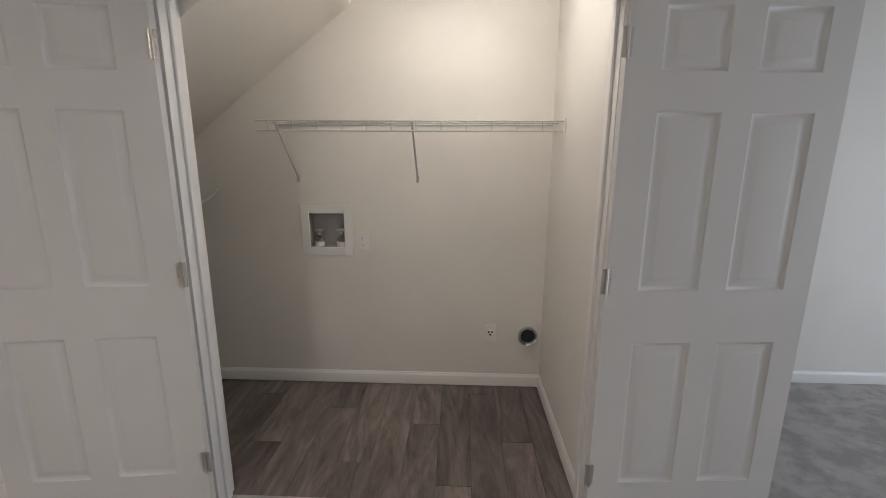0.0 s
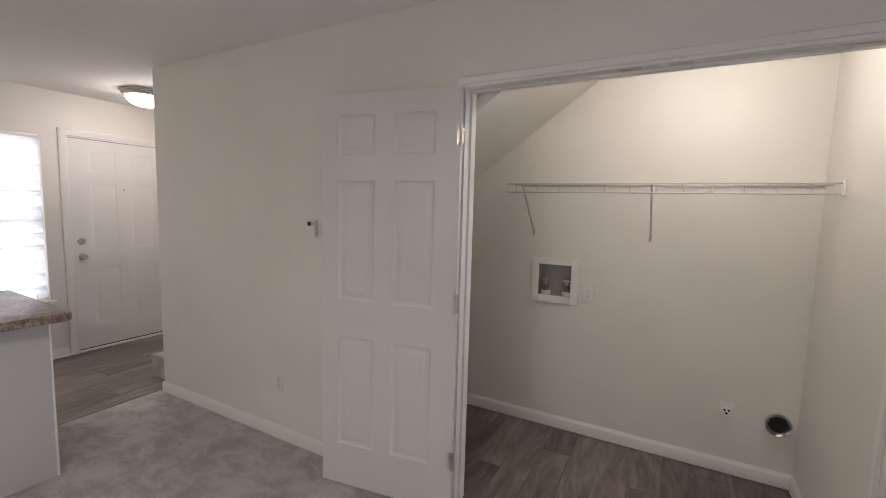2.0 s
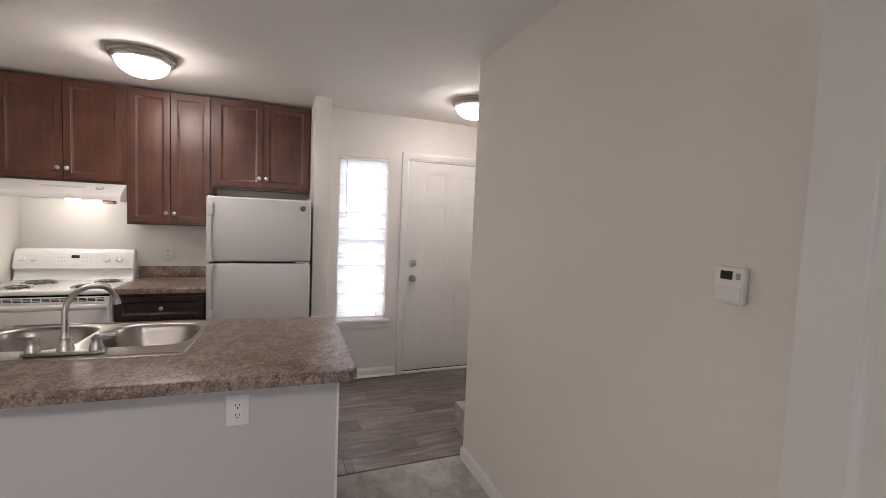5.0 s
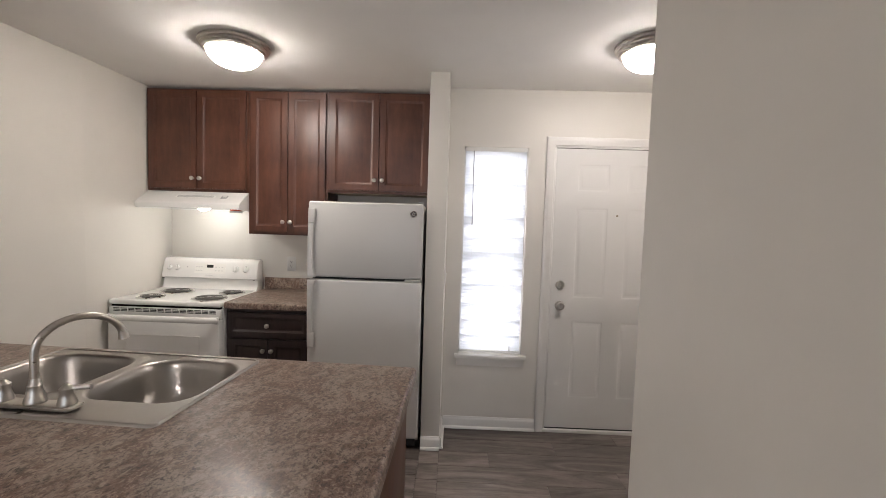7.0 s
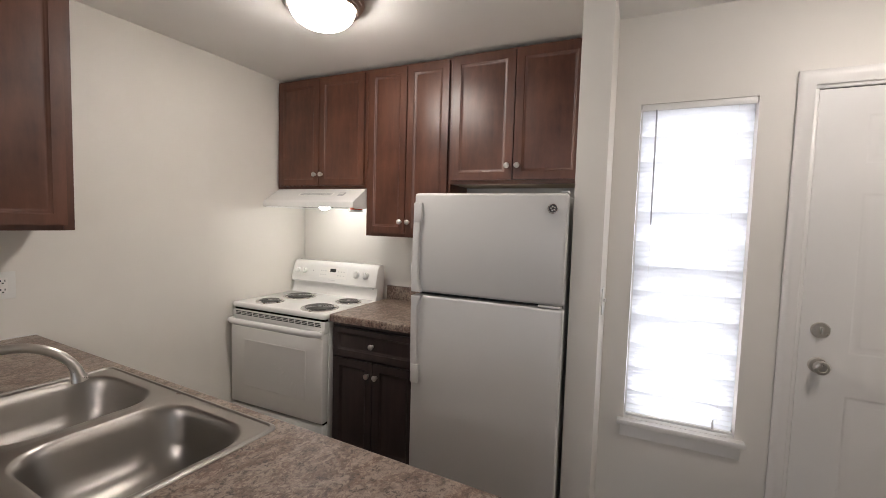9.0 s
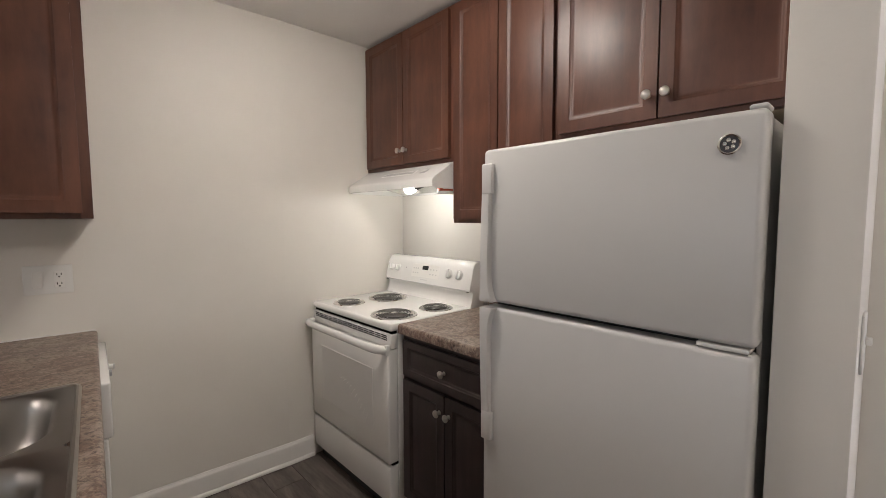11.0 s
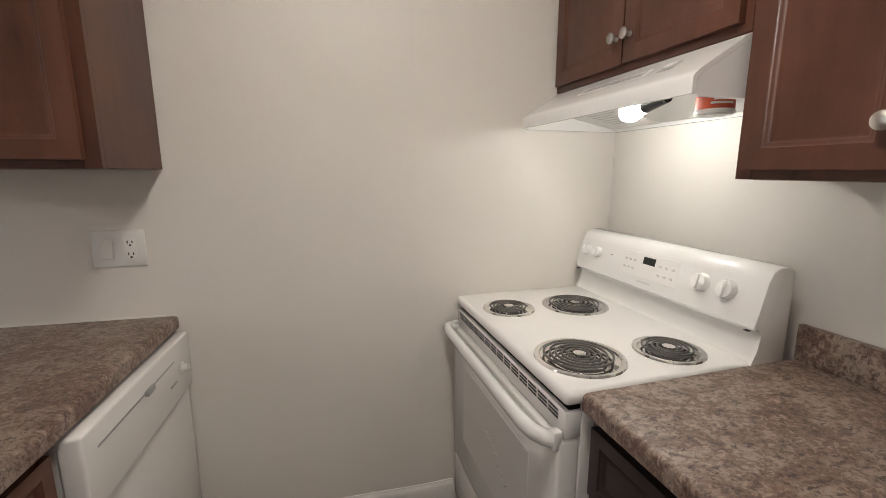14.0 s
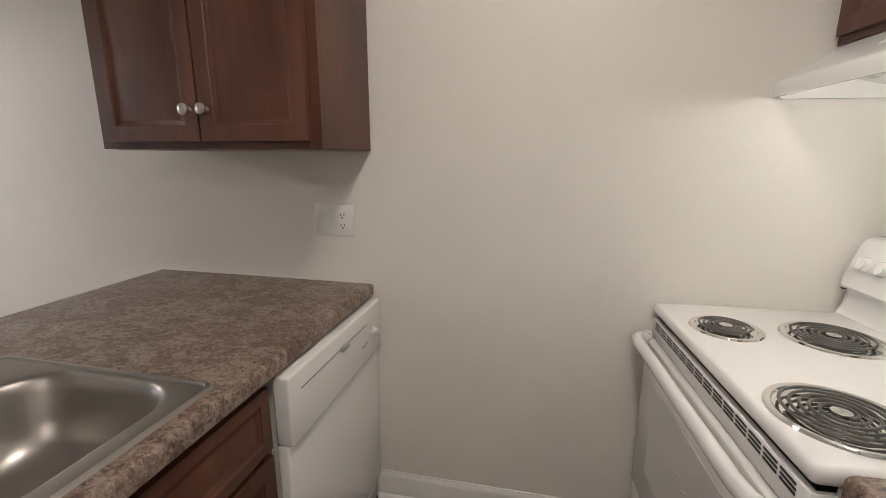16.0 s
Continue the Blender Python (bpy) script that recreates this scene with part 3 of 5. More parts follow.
# ---- entry door ----
TOENTRY = pose(ENTRY, 0, 0, 0, 0, 90)
bm = lining(DY0, DY1, DZ1, 0.0, 0.15)
bm.transform(pose(ENTRY, 0, 0, 0, 0, 90))
structure("entry_door_jamb", bm, TRIM, "white painted entry door jamb", "trim")
casing("entry_casing", DY0 + 0.004, DY1 - 0.004, DZ1 - 0.004, TOENTRY @ pose(0, -0.0005, 0))
ed = thing("door_3", TOENTRY @ pose(DY0 + 0.021, 0.008, 0.031), "closed white six-panel metal entry door with knob and deadbolt", "door")
tagged(ed, kind="structure")
ew, eh = DY1 - DY0 - 0.042, 2.009
EMB = [(0, 0), (0.005, 0.0032), (0.014, 0.0046), (0.034, 0.0010), (0.038, 0.0008)]
o = DY0 + 0.021
part("slab", panel_slab(bmesh.new(), ew, eh, 0.04, six_panels(ew, eh, ((1.640 - o, 1.862 - o), (1.985 - o, 2.207 - o)), ((0.225, 0.785), (0.955, 1.600), (1.712, 1.905))), EMB), ENTRYP, ed)
# dark strips paint the shade in the door's side and top gaps
part("side_gap_strip", abox(-0.0025, -0.0004, 0.006, 0.03, 0.0, eh + 0.0003), GAP, ed, "dark strip for the shade in the gap round the door")
part("top_gap_strip", abox(-0.0025, ew + 0.0020, 0.004, 0.03, eh + 0.0004, eh + 0.0040), GAP, ed, "dark strip for the shade in the gap round the door")
def knob_set(z, parent, lock):
    bm = lathe(bmesh.new(), [(0.033, 0), (0.033, -0.004), (0.029, -0.009), (0.014, -0.011)], 24, (0.066, 0, z), "y")
    rose = part("rose" if not lock else "deadbolt", bm, NICKEL, parent, "satin nickel")
    if lock:
        part("thumb_turn", abox(0.061, 0.071, -0.030, -0.010, z - 0.016, z + 0.016, 0.004), NICKEL, rose)
    else:
        part("door_knob", lathe(bmesh.new(), [(0.012, -0.010), (0.012, -0.024), (0.021, -0.030), (0.0275, -0.040), (0.0275, -0.050), (0.024, -0.056), (0.016, -0.0575), (0.014, -0.0545), (0, -0.0545)], 24, (0.066, 0, z), "y"), NICKEL, rose)
knob_set(0.900, ed, False)
knob_set(1.045, ed, True)
part("peephole", lathe(bmesh.new(), [(0.007, 0), (0.007, -0.003), (0.004, -0.004), (0, -0.004)], 12, (1.925 - o, 0, 1.548), "y"), SHADE, ed, "small brass peephole")
for z in (0.32, 1.07, 1.805):
    bm = bmesh.new()
    box(bm, ew - 0.002, ew + 0.022, -0.004, -0.001, z - 0.05, z + 0.05, 0.001, 1)
    tube(bm, [(ew + 0.002, -0.008, z - 0.052), (ew + 0.002, -0.008, z + 0.052)], 0.007, 8)
    part("hinge", bm, NICKEL, ed, "satin nickel butt hinge")
structure("threshold", abox(ENTRY - 0.14, ENTRY + 0.012, DY0 + 0.001, DY1 - 0.001, -0.006, 0.020, 0.004), TRIM, "pale metal threshold with a dark seal", "trim")
structure("door_sweep", abox(ENTRY - 0.03, ENTRY - 0.011, DY0 + 0.022, DY1 - 0.022, 0.0205, 0.0305), GAP, "dark rubber door sweep", "trim")

# ---- ceiling lamps ----
def ceiling_light(x, y, glass, label):
    d = thing("ceiling_light", pose(x, y, CEILING), label, "ceiling lamp", "flush ceiling lamps")
    part("trim_ring", lathe(bmesh.new(), [(0.175, 0), (0.182, -0.006), (0.182, -0.018), (0.170, -0.024), (0.172, -0.034), (0.160, -0.040), (0.161, -0.050), (0.150, -0.054), (0.138, -0.050)], 48), NICKEL, d, "stepped brushed nickel ring")
    prof = [(0.140, -0.046)] + [(0.140 * math.cos(a), -0.048 - 0.085 * math.sin(a)) for a in (math.pi / 2 * k / 12 for k in range(13))]
    prof[-1] = (0, prof[-1][1])
    part("glass_dome", lathe(bmesh.new(), prof, 48), glass, d, "lit white opal glass dome")
    return d
ceiling_light(-4.06, -0.455, DOMEGLASS, "flush ceiling lamp with nickel ring and lit opal dome")
ceiling_light(-3.97, 1.765, ENTRYGLASS, "flush ceiling lamp with nickel ring and lit opal dome")
ceiling_light(0.33, 1.82, CLOSETGLASS, "warm lit flush ceiling lamp in the laundry closet")

# unseen pendant, form assumed, behind the walk; refrigerator door mirrors it; fills the hall
pd = thing("unseen_pendant", pose(-0.80, -0.81, CEILING), "unseen brushed nickel pendant lamp with a lit opal bowl, added to light the hall", "pendant lamp")
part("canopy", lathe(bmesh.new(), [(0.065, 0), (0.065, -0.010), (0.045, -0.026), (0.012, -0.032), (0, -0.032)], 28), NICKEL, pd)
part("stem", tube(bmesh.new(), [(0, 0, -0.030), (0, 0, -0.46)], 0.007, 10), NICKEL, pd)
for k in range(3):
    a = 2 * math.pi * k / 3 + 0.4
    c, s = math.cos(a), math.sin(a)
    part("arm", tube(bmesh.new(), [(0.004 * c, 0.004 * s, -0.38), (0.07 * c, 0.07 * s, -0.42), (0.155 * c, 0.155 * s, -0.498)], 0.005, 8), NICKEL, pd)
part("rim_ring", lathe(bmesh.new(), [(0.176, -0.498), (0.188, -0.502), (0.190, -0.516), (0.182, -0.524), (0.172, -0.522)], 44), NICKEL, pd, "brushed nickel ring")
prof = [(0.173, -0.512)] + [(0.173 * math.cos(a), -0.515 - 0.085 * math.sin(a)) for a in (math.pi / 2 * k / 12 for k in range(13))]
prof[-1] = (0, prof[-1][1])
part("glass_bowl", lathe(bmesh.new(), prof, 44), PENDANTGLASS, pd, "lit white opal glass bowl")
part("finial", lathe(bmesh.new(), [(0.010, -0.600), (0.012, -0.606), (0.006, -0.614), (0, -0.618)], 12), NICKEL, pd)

# ---- kitchen cabinets ----
CABDOOR = [(0, 0), (0.003, 0.003), (0.007, 0.0035), (0.011, 0.0075), (0.014, 0.0085), (0.021, 0.0075)]
def cabinet_knob(x, z, parent):
    return part("knob", lathe(bmesh.new(), [(0.009, -0.0005), (0.007, -0.004), (0.006, -0.011), (0.010, -0.015), (0.0155, -0.020), (0.0155, -0.025), (0.010, -0.029), (0, -0.030)], 18, (x, 0, z), "y"), NICKEL, parent, "round satin nickel knob")


def cabinet_door(x0, x1, z0, z1, parent, knob=None, name="door", stile=0.043, m=None):
    """A framed door on a face frame whose front is y = 0."""
    w, h = x1 - x0, z1 - z0
    bm = panel_slab(bmesh.new(), w, h, 0.018, [(stile, w - stile, min(stile, h * 0.28), h - min(stile, h * 0.28))], CABDOOR)
    rim = [e for e in bm.edges if all(abs(v.co.y) < 1e-6 and (v.co.x in (0, w) or min(abs(v.co.x), abs(v.co.x - w)) < 1e-5 or min(abs(v.co.z), abs(v.co.z - h)) < 1e-5) for v in e.verts)
           and (abs(e.verts[0].co.x - e.verts[1].co.x) < 1e-6 and min(abs(e.verts[0].co.x), abs(e.verts[0].co.x - w)) < 1e-5 or abs(e.verts[0].co.z - e.verts[1].co.z) < 1e-6 and min(abs(e.verts[0].co.z), abs(e.verts[0].co.z - h)) < 1e-5)]
    bmesh.ops.bevel(bm, geom=rim, offset=0.005, segments=2, profile=0.5, affect="EDGES")
    d = part(name, bm, m or WOOD, parent, at=pose(x0, -0.0185, z0))
    if knob:
        cabinet_knob(knob[0] - x0, knob[1] - z0, d)
    return d


def carcass(c, w, depth, z0, z1):
    part("carcass", abox(0.0005, w - 0.0005, 0.019, depth, z0, z1, 0.001, 1), WOOD, c)
    bm = bmesh.new()
    s = 0.036
    box(bm, 0, s, 0, 0.0188, z0, z1, 0.001, 1)
    box(bm, w - s, w, 0, 0.0188, z0, z1, 0.001, 1)
    box(bm, s, w - s, 0, 0.0188, z0, z0 + s, 0.001, 1)
    box(bm, s, w - s, 0, 0.0188, z1 - s, z1, 0.001, 1)
    part("face_frame", bm, WOOD, c)


def wall_cabinet(m, w, depth, z0, z1, label, group, knob_up=0.075, side=0.018):
    c = thing("wall_cabinet", m, label, "cabinet", group)
    carcass(c, w, depth, z0, z1)
    part("underside", abox(0.02, w - 0.02, 0.03, depth - 0.005, z0 - 0.002, z0 - 0.0004), WOODIN, c, "pale unfinished underside")
    half = w / 2
    cabinet_door(side, half - 0.003, z0 + 0.020, z1 - 0.016, c, (half - 0.028, z0 + 0.020 + knob_up))
    cabinet_door(half + 0.003, w - side, z0 + 0.020, z1 - 0.016, c, (half + 0.028, z0 + 0.020 + knob_up))
    return c


def kitchen(x, y):
    """A frame on the kitchen's back wall: local x runs along +y, local -y faces the room."""
    return pose(x, y, 0, 0, 0, 90)
CABTOP = 2.418
G = "kitchen wall cabinets"
wall_cabinet(kitchen(-4.847, -1.522), 0.765, -4.847 - BACK - 0.002, 1.670, CABTOP, "cherry-stained two-door cabinet above the range hood", G)
wall_cabinet(kitchen(-4.847, -0.756), 0.590, -4.847 - BACK - 0.002, 1.366, CABTOP, "tall cherry-stained two-door cabinet beside the hood", G)
wall_cabinet(kitchen(-4.830, -0.165), 0.760, -4.830 - BACK - 0.002, 1.690, CABTOP, "cherry-stained two-door cabinet above the refrigerator", G)
wall_cabinet(pose(-2.768, -1.251, 0, 0, 0, 177), 0.715, 0.345, 1.392, CABTOP, "cherry-stained two-door cabinet over the peninsula", G, 0.085, 0.030)

# ---- base cabinet and worktop beside the range ----
def slab_top(bm, xs, ys, z0, z1, hole=None, bevel=0.010, keep=()):
    """A worktop over a grid of breaks with one cell left open; the top edge is rounded but on the sides named in keep."""
    grid = {}
    for k, z in ((0, z0), (1, z1)):
        for i, x in enumerate(xs):
            for j, y in enumerate(ys):
                xx, yy = (x, y) if not callable(x) else (x(y), y)
                grid[i, j, k] = bm.verts.new((xx, yy, z))
    nx, ny = len(xs) - 1, len(ys) - 1
    cells = {(i, j) for i in range(nx) for j in range(ny)} - {hole}
    for i, j in cells:
        for k in (0, 1):
            bm.faces.new((grid[i, j, k], grid[i + 1, j, k], grid[i + 1, j + 1, k], grid[i, j + 1, k]))
        for (a, b), other in ((((i, j), (i + 1, j)), (i, j - 1)), (((i, j + 1), (i + 1, j + 1)), (i, j + 1)), (((i, j), (i, j + 1)), (i - 1, j)), (((i + 1, j), (i + 1, j + 1)), (i + 1, j))):
            if other not in cells:
                bm.faces.new((grid[*a, 0], grid[*b, 0], grid[*b, 1], grid[*a, 1]))
    rim = []
    for j in range(ny):
        if "x0" not in keep:
            rim.append((grid[0, j, 1], grid[0, j + 1, 1]))
        if "x1" not in keep:
            rim.append((grid[nx, j, 1], grid[nx, j + 1, 1]))
    for i in range(nx):
        if "y0" not in keep:
            rim.append((grid[i, 0, 1], grid[i + 1, 0, 1]))
        if "y1" not in keep:
            rim.append((grid[i, ny, 1], grid[i + 1, ny, 1]))
    bm.edges.ensure_lookup_table()
    edges = [e for e in bm.edges if any(set(e.verts) == set(p) for p in rim)]
    bmesh.ops.bevel(bm, geom=edges, offset=bevel, segments=4, profile=0.5, affect="EDGES")
    return bm


BC0, BC1 = -0.742, -0.165
bc = thing("base_cabinet", kitchen(-4.515, BC0), "near-black espresso base cabinet with a drawer and two doors", "cabinet")
bw = BC1 - BC0
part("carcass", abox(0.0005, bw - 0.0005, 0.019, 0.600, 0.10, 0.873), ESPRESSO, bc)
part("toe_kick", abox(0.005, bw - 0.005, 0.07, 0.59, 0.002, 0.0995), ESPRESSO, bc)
bm = bmesh.new()
for a in ((0, 0.036, 0.10, 0.873), (bw - 0.036, bw, 0.10, 0.873), (0.036, bw - 0.036, 0.835, 0.873), (0.036, bw - 0.036, 0.665, 0.690), (0.036, bw - 0.036, 0.10, 0.136)):
    box(bm, a[0], a[1], 0, 0.0188, a[2], a[3], 0.001, 1)
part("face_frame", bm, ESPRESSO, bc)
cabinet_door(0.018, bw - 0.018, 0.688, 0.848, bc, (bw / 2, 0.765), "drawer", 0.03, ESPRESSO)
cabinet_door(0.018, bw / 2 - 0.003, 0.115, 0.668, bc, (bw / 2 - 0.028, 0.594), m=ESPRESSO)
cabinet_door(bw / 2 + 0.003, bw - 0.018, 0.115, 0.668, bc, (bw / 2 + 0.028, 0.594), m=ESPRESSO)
wt = thing("worktop", pose(0, 0, 0), "mottled brown laminate worktop with a low backsplash", "worktop")
part("top", slab_top(bmesh.new(), [-5.118, -4.488], [-0.748, -0.160], 0.874, 0.914, None, 0.012, ("x0", "y0", "y1")), TOP, wt)
part("backsplash", abox(-5.118, -5.098, -0.748, -0.160, 0.9145, 1.008, 0.004), TOP, wt)

# ---- refrigerator ----
FX, FY0, FY1 = -4.390, -0.152, 0.582
fr = thing("refrigerator", kitchen(FX, FY0), "white top-freezer refrigerator with textured doors", "refrigerator")
fw = FY1 - FY0
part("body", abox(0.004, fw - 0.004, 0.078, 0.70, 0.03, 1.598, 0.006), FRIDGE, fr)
part("gasket", abox(0.014, fw - 0.014, 0.0605, 0.0775, 0.08, 1.585), GAP, fr, "dark door gasket")
def fridge_door(z0, z1, name):
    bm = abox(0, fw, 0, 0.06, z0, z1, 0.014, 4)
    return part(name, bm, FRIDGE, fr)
fz = fridge_door(1.122, 1.606, "freezer_door")
rd = fridge_door(0.075, 1.107, "fridge_door")
def fridge_handle(far, gap, parent):
    """A moulded grip along the door's free edge, shallow at its far end and standing well proud at the gap between the doors."""
    bm = bmesh.new()
    rings = []
    for k in range(21):
        f = k / 20
        z = far + (gap - far) * f
        p = 0.008 + 0.016 * (1 - (1 - f) ** 1.7)
        w = 0.036 + 0.022 * max(0.0, (f - 0.8) / 0.2) ** 2
        rings.append([(0.003, 0.010, z), (0.003, -p * 0.72, z), (0.005, -p * 0.90, z), (0.010, -p, z), (w - 0.009, -p, z), (w - 0.002, -p * 0.92, z), (w, -p * 0.70, z), (w, 0.010, z)])
    made = loops(bm, rings)
    bm.faces.new(made[0][::-1])
    ends = [e for e in bm.edges if len({round(v.co.z, 4) for v in e.verts}) == 1 and abs(e.verts[0].co.z - gap) < 0.0005]
    bmesh.ops.bevel(bm, geom=ends, offset=0.003, segments=2, profile=0.5, affect="EDGES")
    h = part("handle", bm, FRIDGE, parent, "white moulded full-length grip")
    z0, z1 = sorted((far, far - 0.095 * (1 if gap < far else -1)))
    part("handle_cap", abox(0.005, 0.048, -0.0155, 0.001, z0, z1, 0.005, 3), FRIDGE, h)
fridge_handle(1.560, 1.124, fz)
fridge_handle(0.665, 1.105, rd)
part("hinge_cover", abox(fw - 0.036, fw - 0.003, 0.016, 0.070, 1.6055, 1.6175, 0.0055, 3), FRIDGE, fr)
part("centre_hinge", abox(fw - 0.110, fw - 0.012, 0.003, 0.05, 1.1095, 1.1195, 0.002), PLASTIC, fr)
bd = part("badge", lathe(bmesh.new(), [(0.0205, -0.0005), (0.0205, -0.003), (0.018, -0.004), (0, -0.004)], 28, (fw - 0.062, 0, 1.540), "y"), DARKMARK, fz, "round dark badge with chrome trim")
part("badge_ring", lathe(bmesh.new(), [(0.0215, -0.0004), (0.0215, -0.0045), (0.0195, -0.0055), (0.0175, -0.0045), (0.0175, -0.0038)], 28, (fw - 0.062, 0, 1.540), "y"), CHROME, bd)
for k in range(5):
    a = 2 * math.pi * k / 5 + 0.5
    part("badge_mark", lathe(bmesh.new(), [(0.0042, -0.0038), (0.0042, -0.0050), (0.002, -0.0058), (0, -0.0060)], 10, (fw - 0.062 + 0.0085 * math.cos(a), 0, 1.540 + 0.0085 * math.sin(a)), "y"), CHROME, bd)
part("base_grille", abox(0.02, fw - 0.02, 0.03, 0.06, 0.012, 0.068, 0.004), GAP, fr)
part("foot", lathe(bmesh.new(), [(0.018, 0), (0.018, 0.012), (0.010, 0.014), (0.010, 0.03)], 12, (0.06, 0.12, 0)), BLACK, fr)
part("foot", lathe(bmesh.new(), [(0.018, 0), (0.018, 0.012), (0.010, 0.014), (0.010, 0.03)], 12, (fw - 0.06, 0.12, 0)), BLACK, fr)

# ---- electric range ----
RX, RY0, RY1 = -4.450, -1.512, -0.752
rg = thing("electric_range", kitchen(RX, RY0), "white freestanding electric coil range with oven", "range")
rw = RY1 - RY0
part("body", abox(0.004, rw - 0.004, 0.045, 0.640, 0.03, 0.880, 0.004), WHITE, rg)
part("cooktop", abox(0, rw, 0.0, 0.575, 0.882, 0.918, 0.014, 4), WHITE, rg, "glossy white enamel cooktop")
bm = bmesh.new()
prof = [(0.660, 0.90), (0.535, 0.90), (0.548, 0.916), (0.562, 0.930), (0.572, 0.952), (0.580, 1.000), (0.576, 1.004), (0.552, 1.006), (0.546, 1.014), (0.552, 1.040), (0.574, 1.125), (0.586, 1.150), (0.606, 1.162), (0.640, 1.162), (0.660, 1.150)]
extrude_profile(bm, prof, 0.004, rw - 0.004)
ends = [e for e in bm.edges if len(e.link_faces) == 2 and any(len(f.verts) > 4 for f in e.link_faces) and any(len(f.verts) == 4 for f in e.link_faces)]
bmesh.ops.bevel(bm, geom=ends, offset=0.008, segments=2, profile=0.5, affect="EDGES")
bm.transform(pose(0.008, -0.040, -0.006))
bg = part("backguard", bm, WHITE, rg, "raised white control panel")
TILTB = pose(0.010, 0.5175, 1.051, -14.5)
part("display_panel", abox(0.255, 0.500, -0.0015, 0.004, -0.012, 0.068, 0.001, 1), PLASTIC, bg, at=TILTB)
part("display", abox(0.350, 0.402, -0.0028, 0.0, 0.034, 0.058, 0.001, 1), DARKGLASS, bg, "dark clock display", at=TILTB)
for x in (0.272, 0.292, 0.312, 0.425, 0.450, 0.475):
    for z in (0.012, 0.040):
        part("button", abox(x - 0.006, x + 0.006, -0.0026, 0.0, z - 0.004, z + 0.004, 0.0008, 1), FAINT, bg, at=TILTB)
part("logo_mark", abox(0.345, 0.405, -0.001, 0.002, -0.028, -0.022), FAINT, bg, at=TILTB)
part("indicator_light", lathe(bmesh.new(), [(0.003, 0.0), (0.003, -0.002), (0, -0.0025)], 8, (0.195, 0, 0.035), "y"), BLACK, bg, at=TILTB)
for x, r in ((0.055, 0.021), (0.118, 0.021), (0.580, 0.026), (0.660, 0.026)):
    k = part("control_knob", lathe(bmesh.new(), [(r, 0.002), (r, -0.006), (r * 0.92, -0.012), (r * 0.86, -0.020), (0, -0.021)], 24, (x, 0, 0.030), "y"), WHITE, bg, at=TILTB)
    part("grip", abox(x - 0.005, x + 0.005, -0.027, -0.018, 0.030 - r * 0.85, 0.030 + r * 0.85, 0.004), WHITE, k)
for x in (0.02, rw - 0.02):
    part("seam", abox(x - 0.006, x + 0.006, 0.509, 0.52, 0.9955, 0.9975), BLACK, bg)
# surface units
def burner(x, y, r, turns):
    d = part("drip_bowl", lathe(bmesh.new(), [(r, 0.9185), (r - 0.002, 0.923), (r - 0.008, 0.9245), (r - 0.014, 0.9225), (r - 0.017, 0.917), (r - 0.03, 0.9145), (0.018, 0.9145), (0.0, 0.9145)], 40, (x, y, 0)), CHROME, rg, "chrome drip bowl")
    pts = []
    r0, r1, n = 0.020, r - 0.021, int(turns * 28)
    for i in range(n + 1):
        a = 2 * math.pi * turns * i / n
        q = r0 + (r1 - r0) * i / n
        pts.append((x + q * math.cos(a), y + q * math.sin(a), 0.9285))
    pts += [(x + r1 + 0.002, y + 0.004, 0.924), (x + r1 + 0.006, y + 0.004, 0.917)]
    # black disc stands for the shaded depth of the bowl
    part("bowl_shade_disc", lathe(bmesh.new(), [(r - 0.019, 0.9152), (r - 0.022, 0.9158), (0.0, 0.9154)], 32, (x, y, 0)), DEEPSHADE, rg, "black disc for the shade inside the bowl under the coil")
    part("coil", tube(bmesh.new(), pts, 0.0031, 7), COIL, rg, "dark spiral heating element")
    part("medallion", lathe(bmesh.new(), [(0.016, 0.9245), (0.016, 0.9305), (0.011, 0.932), (0, 0.9315)], 20, (x, y, 0)), CHROME, rg)
    for k in range(3):
        a = 0.6 + 2 * math.pi * k / 3
        part("coil_support", abox(0.012, r - 0.018, -0.0016, 0.0016, 0.9175, 0.9245), CHROME, rg, at=pose(x, y, 0, 0, 0, math.degrees(a)))
burner(0.205, 0.122, 0.088, 4)
burner(0.235, 0.362, 0.113, 5)
burner(0.612, 0.130, 0.115, 5)
burner(0.640, 0.380, 0.090, 4)
# oven front
od = part("oven_door", abox(0.004, rw - 0.004, -0.012, 0.044, 0.268, 0.800, 0.008, 3), WHITE, rg)
part("oven_window", abox(0.130, rw - 0.130, -0.0145, -0.0115, 0.390, 0.690, 0.001, 1), FILM, od, "white oven window under wrinkled clear film")
part("vent_strip", abox(0.004, rw - 0.004, 0.003, 0.044, 0.803, 0.869, 0.004), WHITE, rg)
# dark strips paint the shade inside the range's two gaps
part("top_gap_shade", abox(0.012, rw - 0.012, 0.016, 0.0445, 0.8692, 0.8815), DEEPSHADE, rg, "dark strip for the shade in the gap under the cooktop's edge")
part("drawer_gap_shade", abox(0.010, rw - 0.010, 0.012, 0.0445, 0.2555, 0.2675), DEEPSHADE, rg, "dark strip for the shade in the gap above the drawer")
rng = random.Random(5)
